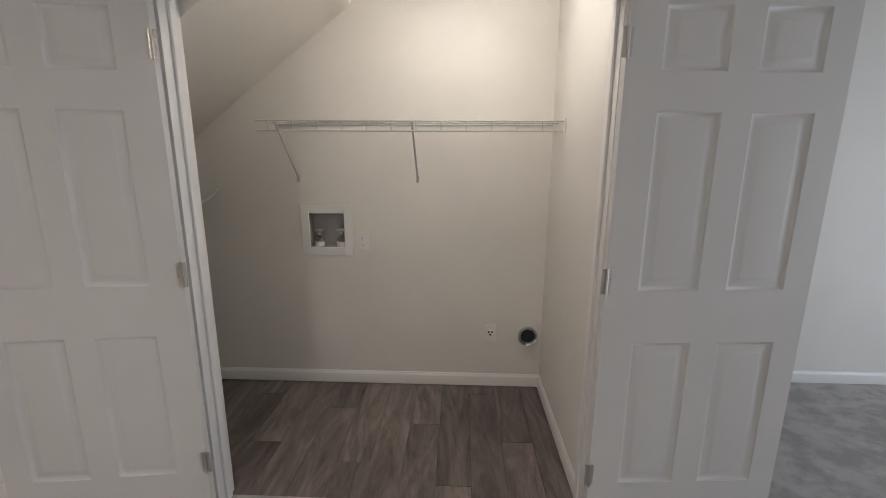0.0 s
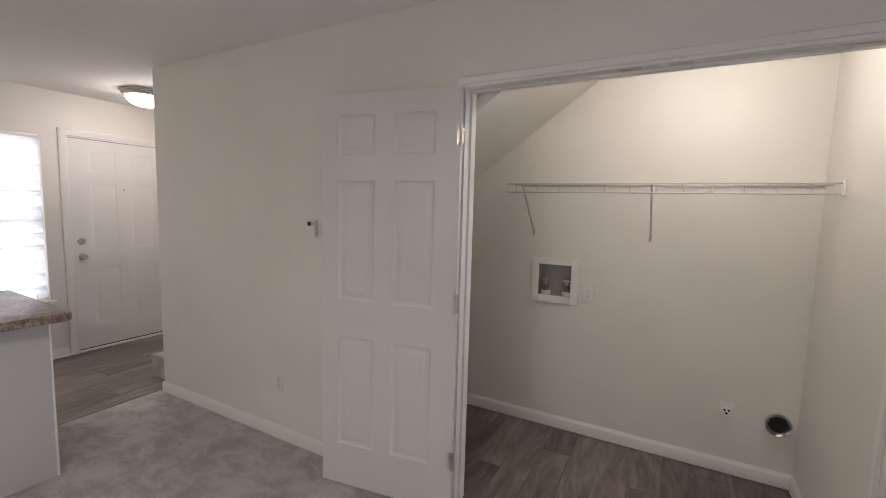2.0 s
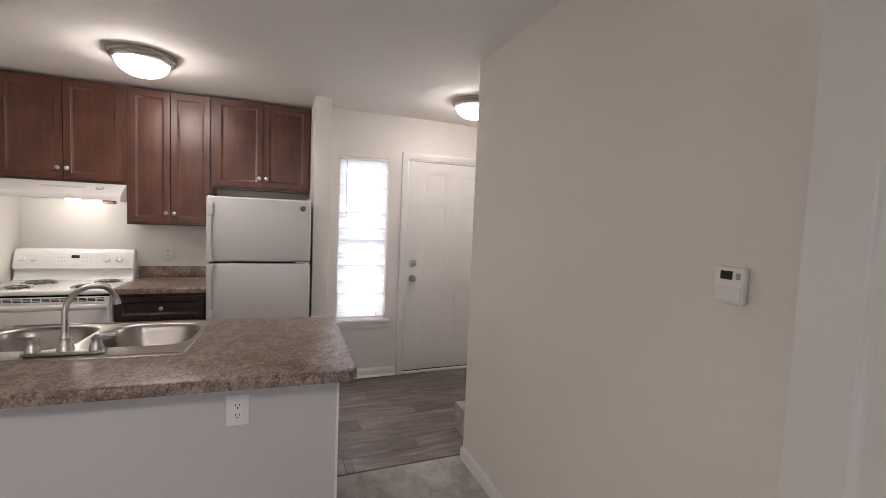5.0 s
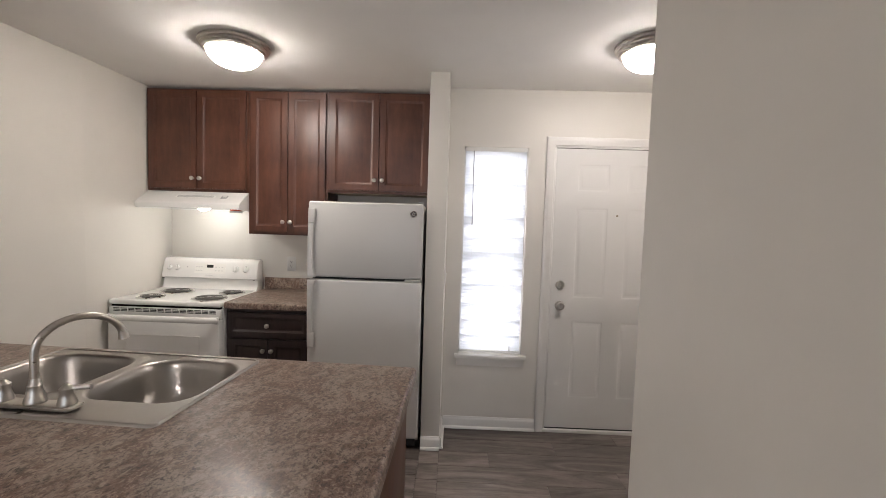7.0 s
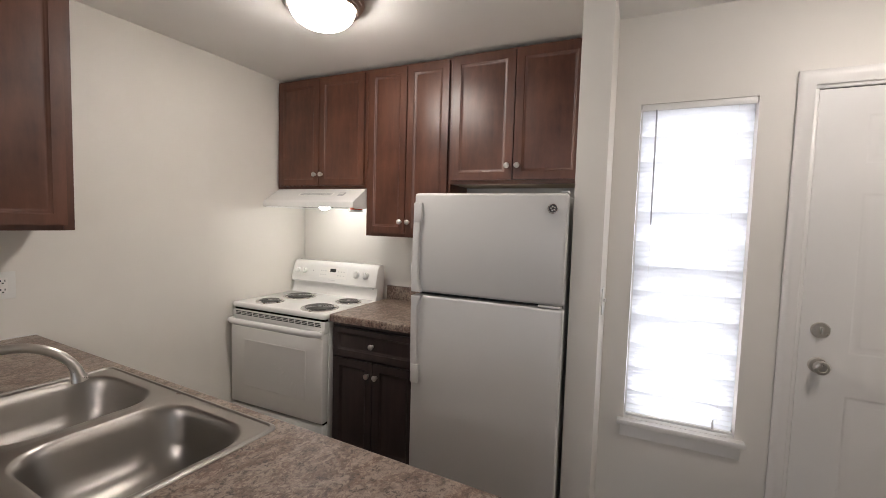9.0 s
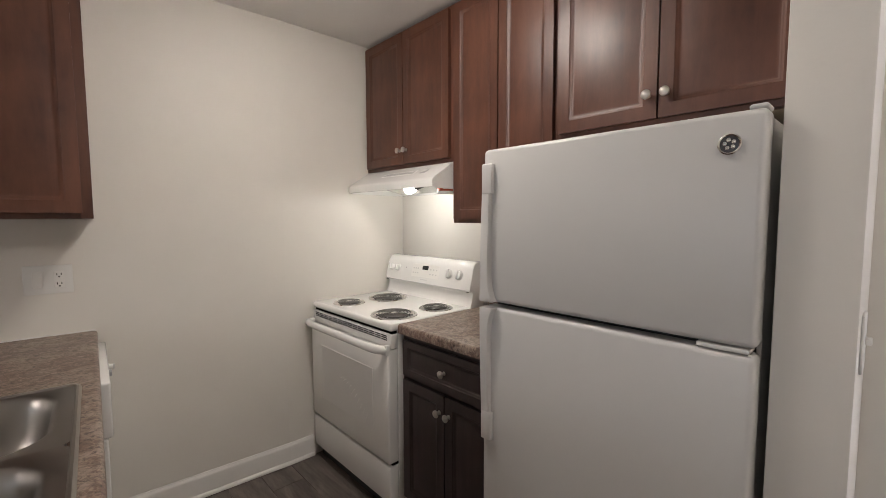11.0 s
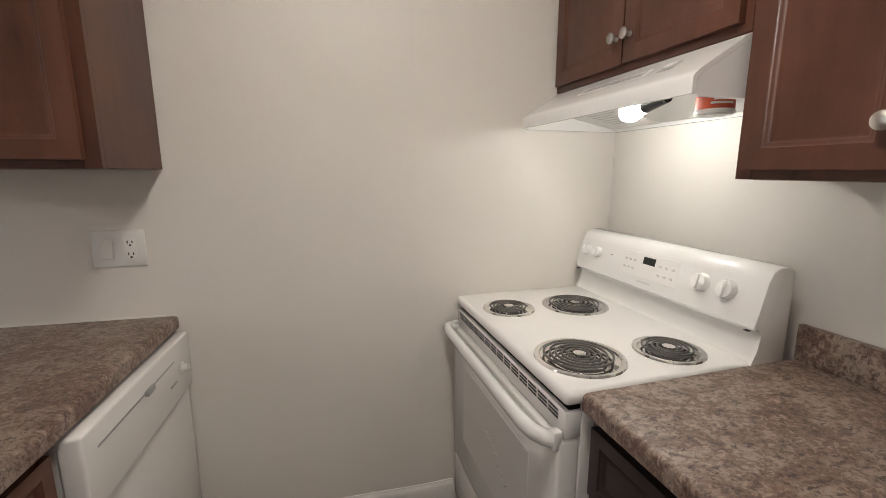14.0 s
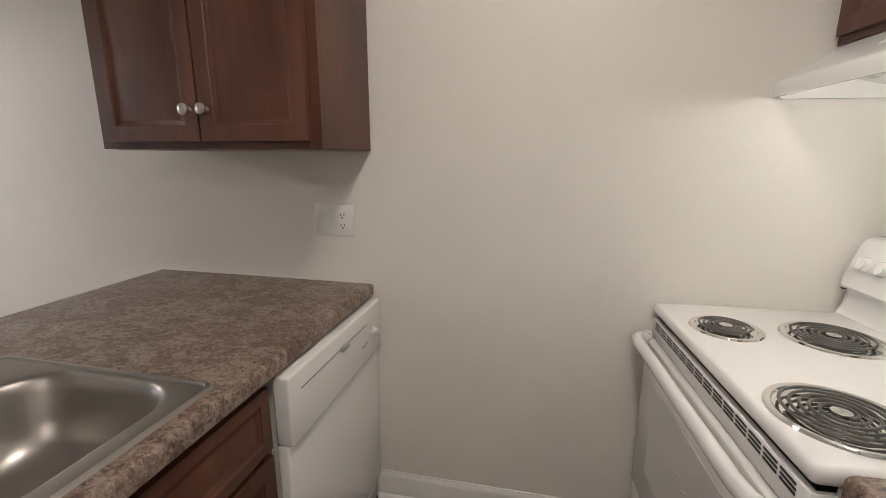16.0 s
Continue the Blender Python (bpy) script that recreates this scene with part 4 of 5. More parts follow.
for k in range(10):
    f = k / 9
    x, z = 0.375 + 0.215 * f, 0.575 - 0.120 * f ** 1.5
    a = math.radians(200 + 45 * f + rng.uniform(-6, 6))
    reach = rng.uniform(0.035, 0.065)
    c, q = reach * math.cos(a), reach * math.sin(a)
    part("film_wrinkle", tube(bmesh.new(), [(x, -0.0146, z), (x + c * 0.4, -0.0152, z + q * 0.25), (x + c * 0.8, -0.0150, z + q * 0.75), (x + c, -0.0146, z + q)], [0.0004, 0.0019, 0.0017, 0.0004], 6), WHITE, od, "shiny fold in the clear film")
slot = mesh_of("vent_slot", abox(-0.021, 0.021, -0.0008, 0.004, -0.0028, 0.0028), BLACK)
for i in range(14):
    for z in (0.859, 0.850, 0.841):
        s = new("vent_slot", slot)
        s.parent = rg
        s.matrix_basis = pose(0.055 + i * (rw - 0.11) / 13 + (0.002 if z < 0.855 else 0), 0.003, z)
bm = bmesh.new()
hp = [(0.022, -0.012, 0.800), (0.026, -0.034, 0.806), (0.045, -0.050, 0.808), (0.09, -0.056, 0.808), (rw - 0.09, -0.056, 0.808), (rw - 0.045, -0.050, 0.808), (rw - 0.026, -0.034, 0.806), (rw - 0.022, -0.012, 0.800)]
tube(bm, hp, 0.0165, 12)
for v in bm.verts:
    v.co.z = 0.806 + (v.co.z - 0.806) * 1.25
part("handle", bm, WHITE, od, "white bowed oven handle")
for x in (0.018, rw - 0.018):
    part("handle_bracket", abox(x - 0.013, x + 0.013, -0.022, 0.002, 0.775, 0.824, 0.006, 2), WHITE, od)
part("drawer", abox(0.004, rw - 0.004, -0.008, 0.044, 0.075, 0.255, 0.008, 3), WHITE, rg, "white storage drawer")
part("plinth", abox(0.02, rw - 0.02, 0.03, 0.044, 0.006, 0.072), GAP, rg)
for x in (0.05, rw - 0.05):
    part("foot", lathe(bmesh.new(), [(0.016, 0), (0.016, 0.01), (0.008, 0.012), (0.008, 0.032)], 10, (x, 0.10, 0)), BLACK, rg)

# ---- range hood ----
hd = thing("range_hood", kitchen(-4.708, -1.520), "white under-cabinet range hood with its lamp lit", "range hood")
hw, hb = 0.762, -4.708 - BACK
bm = bmesh.new()
sl = [(0.140, 1.668), (0.016, 1.590), (0.004, 1.580), (0.0, 1.572), (0.0, 1.541), (0.010, 1.541), (0.010, 1.568), (0.024, 1.583), (0.140, 1.655)]
extrude_profile(bm, sl, 0, hw)
extrude_profile(bm, [(0.1405, 1.668), (0.1405, 1.655), (hb - 0.002, 1.655), (hb - 0.002, 1.668)], 0, hw)
side = [(0.140, 1.6545), (0.024, 1.5825), (0.0105, 1.566), (0.0105, 1.541), (0.020, 1.536), (hb - 0.002, 1.534), (hb - 0.002, 1.6545)]
extrude_profile(bm, side, 0.0, 0.008)
extrude_profile(bm, side, hw - 0.008, hw)
box(bm, 0.008, hw - 0.008, hb - 0.012, hb - 0.002, 1.534, 1.6545)
part("shell", bm, WHITE, hd)
FACE = Matrix(((1, 0, 0, 0), (0, -0.532, 0.846, 0.078), (0, 0.846, 0.532, 1.629), (0, 0, 0, 1)))     # the sloped front: x along it, y out of it, z up it
part("grille_backing", abox(0.255, 0.545, 0.0002, 0.0012, -0.020, 0.020, 0.0004, 1), PLASTIC, hd, at=FACE)
grille_bar = mesh_of("grille_slot", abox(0, 0.0050, 0.0008, 0.0018, -0.015, 0.015), GREY)
for i in range(27):
    w = new("grille_slot", grille_bar)
    w.parent = hd
    w.matrix_basis = FACE @ pose(0.266 + i * 0.0100, 0, 0)
sp = part("switch_plate", abox(0.590, 0.636, 0.0002, 0.0015, -0.021, 0.021, 0.0005, 1), GREY, hd, at=FACE)
part("rocker", abox(0.598, 0.628, 0.0010, 0.0045, -0.010, 0.014, 0.001, 1), FAINT, sp)
UNDER = pose(0, 0.163, 1.590, -11.5)      # the underside falls towards the wall
part("filter", abox(0.262, 0.748, 0.004, 0.228, 0.0, 0.008, 0.002, 1), FILTER, hd, "aluminium mesh filter", at=UNDER)
part("filter_frame", abox(0.256, 0.752, 0.0, 0.232, 0.0082, 0.014, 0.001, 1), DUCT, hd, at=UNDER)
lp = part("label_plate", abox(0.010, 0.2555, -0.075, 0.232, 0.0, 0.006, 0.001, 1), WHITE, hd, at=UNDER)
part("label_mark", abox(0.040, 0.068, 0.020, 0.050, -0.0008, -0.0001), GREY, lp)
for i in range(8):
    part("label_line", abox(0.085, 0.085 + 0.11 + 0.02 * (i % 3), 0.010 + i * 0.022, 0.017 + i * 0.022, -0.0008, -0.0001), GREY, lp)
part("lamp_socket", tube(bmesh.new(), [(0.560, 0.128, 1.572), (0.478, 0.132, 1.558)], [0.016, 0.018], 12), BLACK, hd)
part("bulb", lathe(bmesh.new(), [(0.013, 0.478), (0.014, 0.466), (0.022, 0.451), (0.029, 0.431), (0.030, 0.416), (0.026, 0.400), (0.015, 0.389), (0, 0.386)], 20, (0, 0.134, 1.553), "x"), BULBGLASS, hd, "lit frosted bulb")
can = thing("fire_suppressor_can", kitchen(-4.708, -1.520) @ pose(0.632, 0.206, 1.5200), "small white can with an orange label under the hood", "can")
part("can_body", lathe(bmesh.new(), [(0.043, 0.0), (0.045, 0.002), (0.045, 0.008), (0.042, 0.010), (0.042, 0.046), (0.0, 0.046)], 28), PLASTIC, can)
part("label_band", lathe(bmesh.new(), [(0.0422, 0.012), (0.0428, 0.012), (0.0428, 0.044), (0.0422, 0.044)], 28), ORANGE, can, "orange paper label with white writing")
part("base_cap", lathe(bmesh.new(), [(0.0, -0.002), (0.040, -0.002), (0.040, -0.0003), (0.0, -0.0003)], 24), PLASTIC, can)
for z, a0, a1 in ((0.022, -60, 10), (0.031, -52, 2)):
    bm = bmesh.new()
    for k in range(8):
        a = radians(a0 + (a1 - a0) * k / 8)
        b = radians(a0 + (a1 - a0) * (k + 1) / 8)
        bm.faces.new([bm.verts.new((0.0431 * math.cos(q), 0.0431 * math.sin(q), h)) for q, h in ((a, z), (b, z), (b, z + 0.005), (a, z + 0.005))])
    part("writing_bar", bm, PLASTIC, can)

# ---- peninsula ----
SKEW = -3.3
PEN = pose(-2.60, 0.570, 0, 0, 0, SKEW)     # living-room corner of the half wall; local y runs back to the south wall
hwall = thing("half_wall", PEN, "white painted half wall under the peninsula worktop", "half wall")
tagged(hwall, kind="structure")
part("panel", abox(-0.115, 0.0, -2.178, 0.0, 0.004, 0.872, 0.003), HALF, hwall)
part("end_panel", abox(-0.745, -0.1155, -0.022, 0.0, 0.004, 0.872, 0.002), WOOD, hwall, "dark cherry-stained end panel")
part("corner_strip", abox(-0.030, 0.004, -0.004, 0.006, 0.004, 0.872, 0.002), TRIM, hwall)
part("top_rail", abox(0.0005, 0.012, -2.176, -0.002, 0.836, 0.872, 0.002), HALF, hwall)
pt = thing("peninsula_worktop", PEN, "mottled brown laminate peninsula worktop with rounded edges", "worktop")
SX0, SX1, SY0, SY1 = -0.727, -0.158, -1.437, -0.588      # sink's rim in the peninsula's frame
X0, X1, Y0 = -0.768, 0.165, -2.180
HX0, HX1, HY0, HY1 = SX0 + 0.02, SX1 - 0.02, SY0 + 0.02, SY1 - 0.02
def end_y(x):
    return 0.034 + 0.034 * (x - X0)
arc = [(X1 - 0.065 + 0.065 * math.cos(a), end_y(X1 - 0.065) - 0.065 + 0.065 * math.sin(a)) for a in (math.pi / 2 * k / 8 for k in range(9))]
small = [(X0 + 0.02 - 0.02 * math.sin(a), end_y(X0) - 0.02 + 0.02 * math.cos(a)) for a in (math.pi / 2 * k / 4 for k in range(5))]
bm = bmesh.new()
pool = {}
def corner(p):
    k = (round(p[0], 5), round(p[1], 5))
    if k not in pool:
        pool[k] = bm.verts.new((*k, 0.915))
    return pool[k]
for outline_2d in ([(X0, Y0), (HX0, Y0), (HX0, HY0), (X0, HY0)], [(HX0, Y0), (HX1, Y0), (HX1, HY0), (HX0, HY0)], [(HX1, Y0), (X1, Y0), (X1, HY0), (HX1, HY0)],
                   [(X0, HY0), (HX0, HY0), (HX0, HY1), (X0, HY1)], [(HX1, HY0), (X1, HY0), (X1, HY1), (HX1, HY1)],
                   [(X0, HY1), (HX0, HY1), (HX1, HY1), (X1, HY1), *arc, *small]):
    bm.faces.new([corner(p) for p in outline_2d])
outer = [e for e in bm.edges if e.is_boundary and not all(HX0 - 0.01 < v.co.x < HX1 + 0.01 and HY0 - 0.01 < v.co.y < HY1 + 0.01 for v in e.verts)]
ends = {tuple(sorted((tuple(v.co.xy) for v in e.verts))) for e in outer if not all(v.co.y < Y0 + 0.001 for v in e.verts)}
down = bmesh.ops.extrude_face_region(bm, geom=bm.faces[:])
for v in down["geom"]:
    if isinstance(v, bmesh.types.BMVert):
        v.co.z = 0.874
rim = [e for e in bm.edges if all(v.co.z > 0.9 for v in e.verts) and tuple(sorted((tuple(v.co.xy) for v in e.verts))) in ends]
bmesh.ops.recalc_face_normals(bm, faces=bm.faces)
bmesh.ops.bevel(bm, geom=rim, offset=0.014, segments=4, profile=0.5, affect="EDGES")
part("top", bm, TOP, pt)
part("caulk_line", tube(bmesh.new(), [(X0 + 0.004, Y0 + 0.004, 0.9165), (X1 - 0.004, Y0 + 0.004, 0.9165)], 0.004, 8), TRIM, pt, "white caulk along the wall")

# sink
sk = thing("kitchen_sink", PEN @ pose(0, 0, 0.9152), "double-bowl stainless steel drop-in sink", "sink")
bm = bmesh.new()
mid_y = (SY0 + SY1) / 2
def outline(cx, cy, hx, hy, ring):
    """Each point of a ring pushed straight out to the rectangle's edge."""
    out = []
    for x, y in ring:
        dx, dy = x - cx, y - cy
        k = 1 / max(abs(dx) / hx, abs(dy) / hy)
        out.append((cx + dx * k, cy + dy * k))
    return out
for y0, y1 in ((SY0, mid_y), (mid_y, SY1)):
    cx, cy = (SX0 + SX1) / 2 - 0.045, (y0 + y1) / 2
    hx, hy = 0.190, (y1 - y0) / 2 - 0.026
    ring = rounded(cx, cy, hx, hy, 0.098, 9)
    def sized(k, z, r=0.098):
        return [(x, y, z) for x, y in rounded(cx, cy, hx - k, hy - k, r, 9)]
    plate = outline((SX0 + SX1) / 2, cy, (SX1 - SX0) / 2 - 0.012, (y1 - y0) / 2, [(x - 0.0, y) for x, y in ring])
    loops(bm, [[(x, y, 0.0045) for x, y in plate], [(x, y, 0.0035) for x, y in rounded(cx, cy, hx + 0.006, hy + 0.006, 0.102, 9)], sized(0, 0.002), sized(0.006, -0.006), sized(0.012, -0.03), sized(0.024, -0.090), sized(0.036, -0.126), sized(0.054, -0.148), sized(0.084, -0.161), [(cx + 0.06 * math.cos(math.atan2(y - cy, x - cx)), cy + 0.06 * math.sin(math.atan2(y - cy, x - cx)), -0.168) for x, y in ring]])
    lathe(bm, [(0.056, -0.1675), (0.052, -0.1655), (0.042, -0.166), (0.038, -0.172), (0.0, -0.174)], 24, (cx, cy, 0))
part("basin", bm, STEEL, sk)
bm = bmesh.new()
hx, hy, cx = (SX1 - SX0) / 2, (SY1 - SY0) / 2, (SX0 + SX1) / 2
loops(bm, [[(x, y, z) for x, y in rounded(cx, mid_y, hx - k, hy - k, r, 6)] for k, r, z in ((0.0, 0.026, 0.0), (0.002, 0.025, 0.005), (0.006, 0.023, 0.0085), (0.011, 0.020, 0.0085), (0.0145, 0.018, 0.004))], False)
part("rim", bm, STEEL, sk, "bright rolled steel rim")
for y0, y1 in ((SY0, mid_y), (mid_y, SY1)):
    part("drain", lathe(bmesh.new(), [(0.034, -0.169), (0.030, -0.166), (0.012, -0.164), (0, -0.160)], 20, (cx - 0.045, (y0 + y1) / 2, 0)), BLACK, sk)

fa = thing("kitchen_faucet", PEN @ pose(-0.222, -1.005, 0.9203), "brushed nickel gooseneck faucet with two lever handles", "faucet")
part("deck_plate", abox(-0.028, 0.028, -0.130, 0.130, 0.0, 0.014, 0.010, 3), NICKEL, fa)
part("spout_base", lathe(bmesh.new(), [(0.027, 0.0142), (0.027, 0.022), (0.021, 0.040), (0.017, 0.060), (0.018, 0.064), (0.014, 0.070), (0.0125, 0.085)], 24), NICKEL, fa)
pts = [(0, 0, 0.08), (0, 0, 0.155)]
d = Vector((-0.90, 0.43, 0)).normalized()
for k in range(1, 15):
    a = math.pi * 0.90 * k / 14
    pts.append(tuple(d * (0.112 * (1 - math.cos(a))) + Vector((0, 0, 0.155 + 0.092 * math.sin(a)))))
e = Vector(pts[-1])
pts += [tuple(e + d * 0.004 + Vector((0, 0, -0.016))), tuple(e + d * 0.006 + Vector((0, 0, -0.030)))]
part("spout", tube(bmesh.new(), pts, [0.0108] * (len(pts) - 3) + [0.0118, 0.0140, 0.0158], 14), NICKEL, fa)
for s in (-1, 1):
    h = part("handle", lathe(bmesh.new(), [(0.024, 0.0142), (0.024, 0.020), (0.019, 0.036), (0.016, 0.048), (0.018, 0.054), (0.018, 0.062), (0.012, 0.068), (0.006, 0.074), (0, 0.075)], 20, (0, s * 0.10, 0)), NICKEL, fa)
    part("lever", tube(bmesh.new(), [(0, s * 0.10, 0.058), (-0.012, s * 0.125, 0.062), (-0.022, s * 0.155, 0.062)], [0.009, 0.007, 0.008], 10), NICKEL, h)

# dishwasher and sink base, facing the kitchen
def pen_front(y):
    """Local x along the peninsula's kitchen face, measured back from y; local -y faces the kitchen."""
    return PEN @ pose(-0.765, y, 0, 0, 0, -90)
dw = thing("dishwasher", pen_front(-1.575), "white built-in dishwasher under the peninsula worktop", "dishwasher")
part("tub", abox(0.004, 0.596, 0.02, 0.58, 0.10, 0.866), WHITE, dw)
part("door_panel", abox(0.0, 0.600, -0.014, 0.0195, 0.118, 0.672, 0.006, 3), WHITE, dw)
cp = part("control_panel", abox(0.0, 0.600, -0.028, 0.0195, 0.674, 0.862, 0.008, 3), WHITE, dw)
part("latch_recess", abox(0.050, 0.47, -0.0287, -0.027, 0.806, 0.812, 0.0005, 1), GREY, cp)
part("latch", abox(0.270, 0.315, -0.038, -0.027, 0.801, 0.816, 0.003, 2), GREY, cp)
part("dial", lathe(bmesh.new(), [(0.018, -0.0285), (0.018, -0.031), (0.012, -0.034), (0.011, -0.046), (0, -0.047)], 20, (0.520, 0, 0.768), "y"), PLASTIC, cp)
part("dial_grip", abox(0.516, 0.524, -0.053, -0.042, 0.757, 0.779, 0.003, 2), FAINT, cp)
part("push_button", abox(0.425, 0.470, -0.031, -0.0285, 0.740, 0.747, 0.001, 1), GREY, cp)
part("toe_panel", abox(0.004, 0.596, 0.004, 0.0195, 0.006, 0.114, 0.003), WHITE, dw)

sb = thing("sink_base_cabinet", PEN @ pose(-0.735, -0.024, 0, 0, 0, -90), "dark cherry-stained sink base cabinet under the peninsula", "cabinet")
sw = 1.546
part("carcass", abox(0.0, sw, 0.0195, 0.026, 0.10, 0.873), WOOD, sb)
part("carcass_floor", abox(0.0, sw, 0.0265, 0.60, 0.10, 0.118), WOOD, sb)
part("toe_kick", abox(0.0, sw, 0.07, 0.09, 0.002, 0.0995), WOOD, sb)
bm = bmesh.new()
for x0, x1, z0, z1 in ((0, 0.036, 0.10, 0.873), (sw - 0.036, sw, 0.10, 0.873), (0.036, sw - 0.036, 0.835, 0.873), (0.036, sw - 0.036, 0.665, 0.690), (0.036, sw - 0.036, 0.10, 0.136)):
    box(bm, x0, x1, 0, 0.0188, z0, z1, 0.001, 1)
part("face_frame", bm, WOOD, sb)
for i in range(3):
    x0 = 0.018 + i * (sw - 0.03) / 3
    cabinet_door(x0, x0 + (sw - 0.05) / 3, 0.688, 0.848, sb, None, "drawer_front", 0.03)
    cabinet_door(x0, x0 + (sw - 0.05) / 3, 0.115, 0.668, sb, (x0 + 0.05, 0.60))

# ---- outlets, switches, thermostat ----
def plate(m, w, h, label, kind, sockets, category="outlet"):
    """A wall plate; local x along the wall, local -y out of it, centred."""
    d = thing(kind, m, label, category)
    part("cover_plate", abox(-w / 2, w / 2, -0.006, -0.0003, -h / 2, h / 2, 0.003, 2), IVORY, d)
    for x, what in sockets:
        if what == "duplex":
            for z in (-0.0195, 0.0195):
                s = part("receptacle", loop_face(x, z, 0.0165, 0.0135), PLASTIC, d)
                bm = bmesh.new()
                box(bm, x - 0.0082, x - 0.0052, -0.0083, -0.0070, z - 0.003, z + 0.006)
                box(bm, x + 0.0052, x + 0.0082, -0.0083, -0.0070, z - 0.002, z + 0.006)
                lathe(bm, [(0.0032, -0.0070), (0.0032, -0.0083), (0, -0.0083)], 8, (x, 0, z - 0.0075), "y")
                part("slots", bm, BLACK, s)
        elif what == "decora":
            s = part("receptacle", abox(x - 0.0165, x + 0.0165, -0.0080, -0.0055, -0.033, 0.033, 0.001, 1), PLASTIC, d)
            for z in (-0.019, 0.019):
                bm = bmesh.new()
                box(bm, x - 0.0082, x - 0.0052, -0.0092, -0.0078, z - 0.003, z + 0.006)
                box(bm, x + 0.0052, x + 0.0082, -0.0092, -0.0078, z - 0.002, z + 0.006)
                lathe(bm, [(0.0034, -0.0078), (0.0034, -0.0092), (0, -0.0092)], 8, (x, 0, z - 0.009), "y")
                part("slots", bm, BLACK, s)
        elif what == "rocker":
            part("rocker", abox(x - 0.0165, x + 0.0165, -0.0090, -0.0055, -0.033, 0.033, 0.002, 1), PLASTIC, d)
        elif what == "toggle":
            part("toggle", abox(x - 0.005, x + 0.005, -0.016, -0.0055, -0.004, 0.012, 0.002, 1), PLASTIC, d)
        elif what == "dryer":
            s = part("receptacle", lathe(bmesh.new(), [(0.024, -0.0055), (0.024, -0.009), (0.022, -0.010), (0, -0.010)], 24, (x, 0, 0), "y"), PLASTIC, d)
            bm = bmesh.new()
            for a in (30, 150, 270):
                lathe(bm, [(0.0065, -0.0098), (0.0065, -0.0115), (0, -0.0115)], 10, (x + 0.012 * math.cos(radians(a)), 0, 0.012 * math.sin(radians(a))), "y")
            part("slots", bm, BLACK, s)
    return d


def loop_face(x, z, hx, hz):
    bm = bmesh.new()
    ring = rounded(x, z, hx, hz, 0.010, 4)
    loops(bm, [[(a, -0.0055, b) for a, b in ring], [(a, -0.0072, b) for a, b in ring]])
    return bm


OUTLET = "white duplex electrical outlet on the wall"
plate(pose(-1.905, HALL, 0.372), 0.072, 0.115, OUTLET, "outlet", [(0, "duplex")])
plate(pose(-0.258, NORTH, 0.958), 0.072, 0.115, OUTLET, "outlet", [(0, "duplex")])
plate(pose(0.541, NORTH, 0.372), 0.072, 0.115, "white plate with a round white three-slot dryer outlet", "dryer_outlet", [(0, "dryer")])
plate(pose(BACK, -0.535, 1.122, 0, 0, 90), 0.072, 0.115, OUTLET, "outlet", [(0, "duplex")])
plate(pose(-3.350, south(-3.350), 1.146, 0, 0, 177), 0.150, 0.116, "white double wall plate with a socket and a rocker switch", "outlet", [(0.033, "decora"), (-0.033, "rocker")])
plate(PEN @ pose(0.0, -0.372, 0.735, 0, 0, 90), 0.080, 0.120, "white outlet with black slots on the half wall", "outlet", [(0, "decora")])
plate(pose(-4.520, FIN1, 1.145, 0, 0, 180), 0.072, 0.115, "white light switch on the wall end", "light_switch", [(0, "toggle")], "switch")

th = thing("thermostat", pose(-1.612, HALL, 1.355), "small white digital thermostat on the wall", "thermostat")
part("case", abox(-0.040, 0.040, -0.022, -0.0003, -0.050, 0.045, 0.006, 3), PLASTIC, th)
part("screen", abox(-0.022, 0.010, -0.0232, -0.0215, 0.012, 0.034, 0.001, 1), DARKGLASS, th)
part("side_button", abox(0.019, 0.030, -0.0236, -0.0215, 0.014, 0.030, 0.002, 1), GREY, th)
part("button_cover", abox(-0.034, 0.034, -0.0236, -0.0215, -0.043, -0.006, 0.002, 1), IVORY, th)

# ---- laundry closet fittings ----
GREYBOX = mat("grey_moulded_box", (0.38, 0.36, 0.34), 0.5)
wb = thing("washer_outlet_box", pose(-0.478, NORTH, 1.022), "white recessed washer outlet box with two metal valves", "valve box")
bm = bmesh.new()
for x0, x1, z0, z1 in ((-0.158, -0.108, -0.155, 0.155), (0.108, 0.158, -0.155, 0.155), (-0.108, 0.108, 0.105, 0.155), (-0.108, 0.108, -0.155, -0.105)):
    box(bm, x0, x1, -0.010, -0.0003, z0, z1, 0.002, 1)
part("frame", bm, PLASTIC, wb)
bm = bmesh.new()
for b in ((-0.112, -0.108, -0.002, 0.075, -0.105, 0.105), (0.108, 0.112, -0.002, 0.075, -0.105, 0.105), (-0.108, 0.108, -0.002, 0.075, 0.105, 0.109), (-0.108, 0.108, -0.002, 0.075, -0.109, -0.105), (-0.112, 0.112, 0.075, 0.079, -0.109, 0.109)):
    box(bm, *b)
part("recess", bm, GREYBOX, wb)
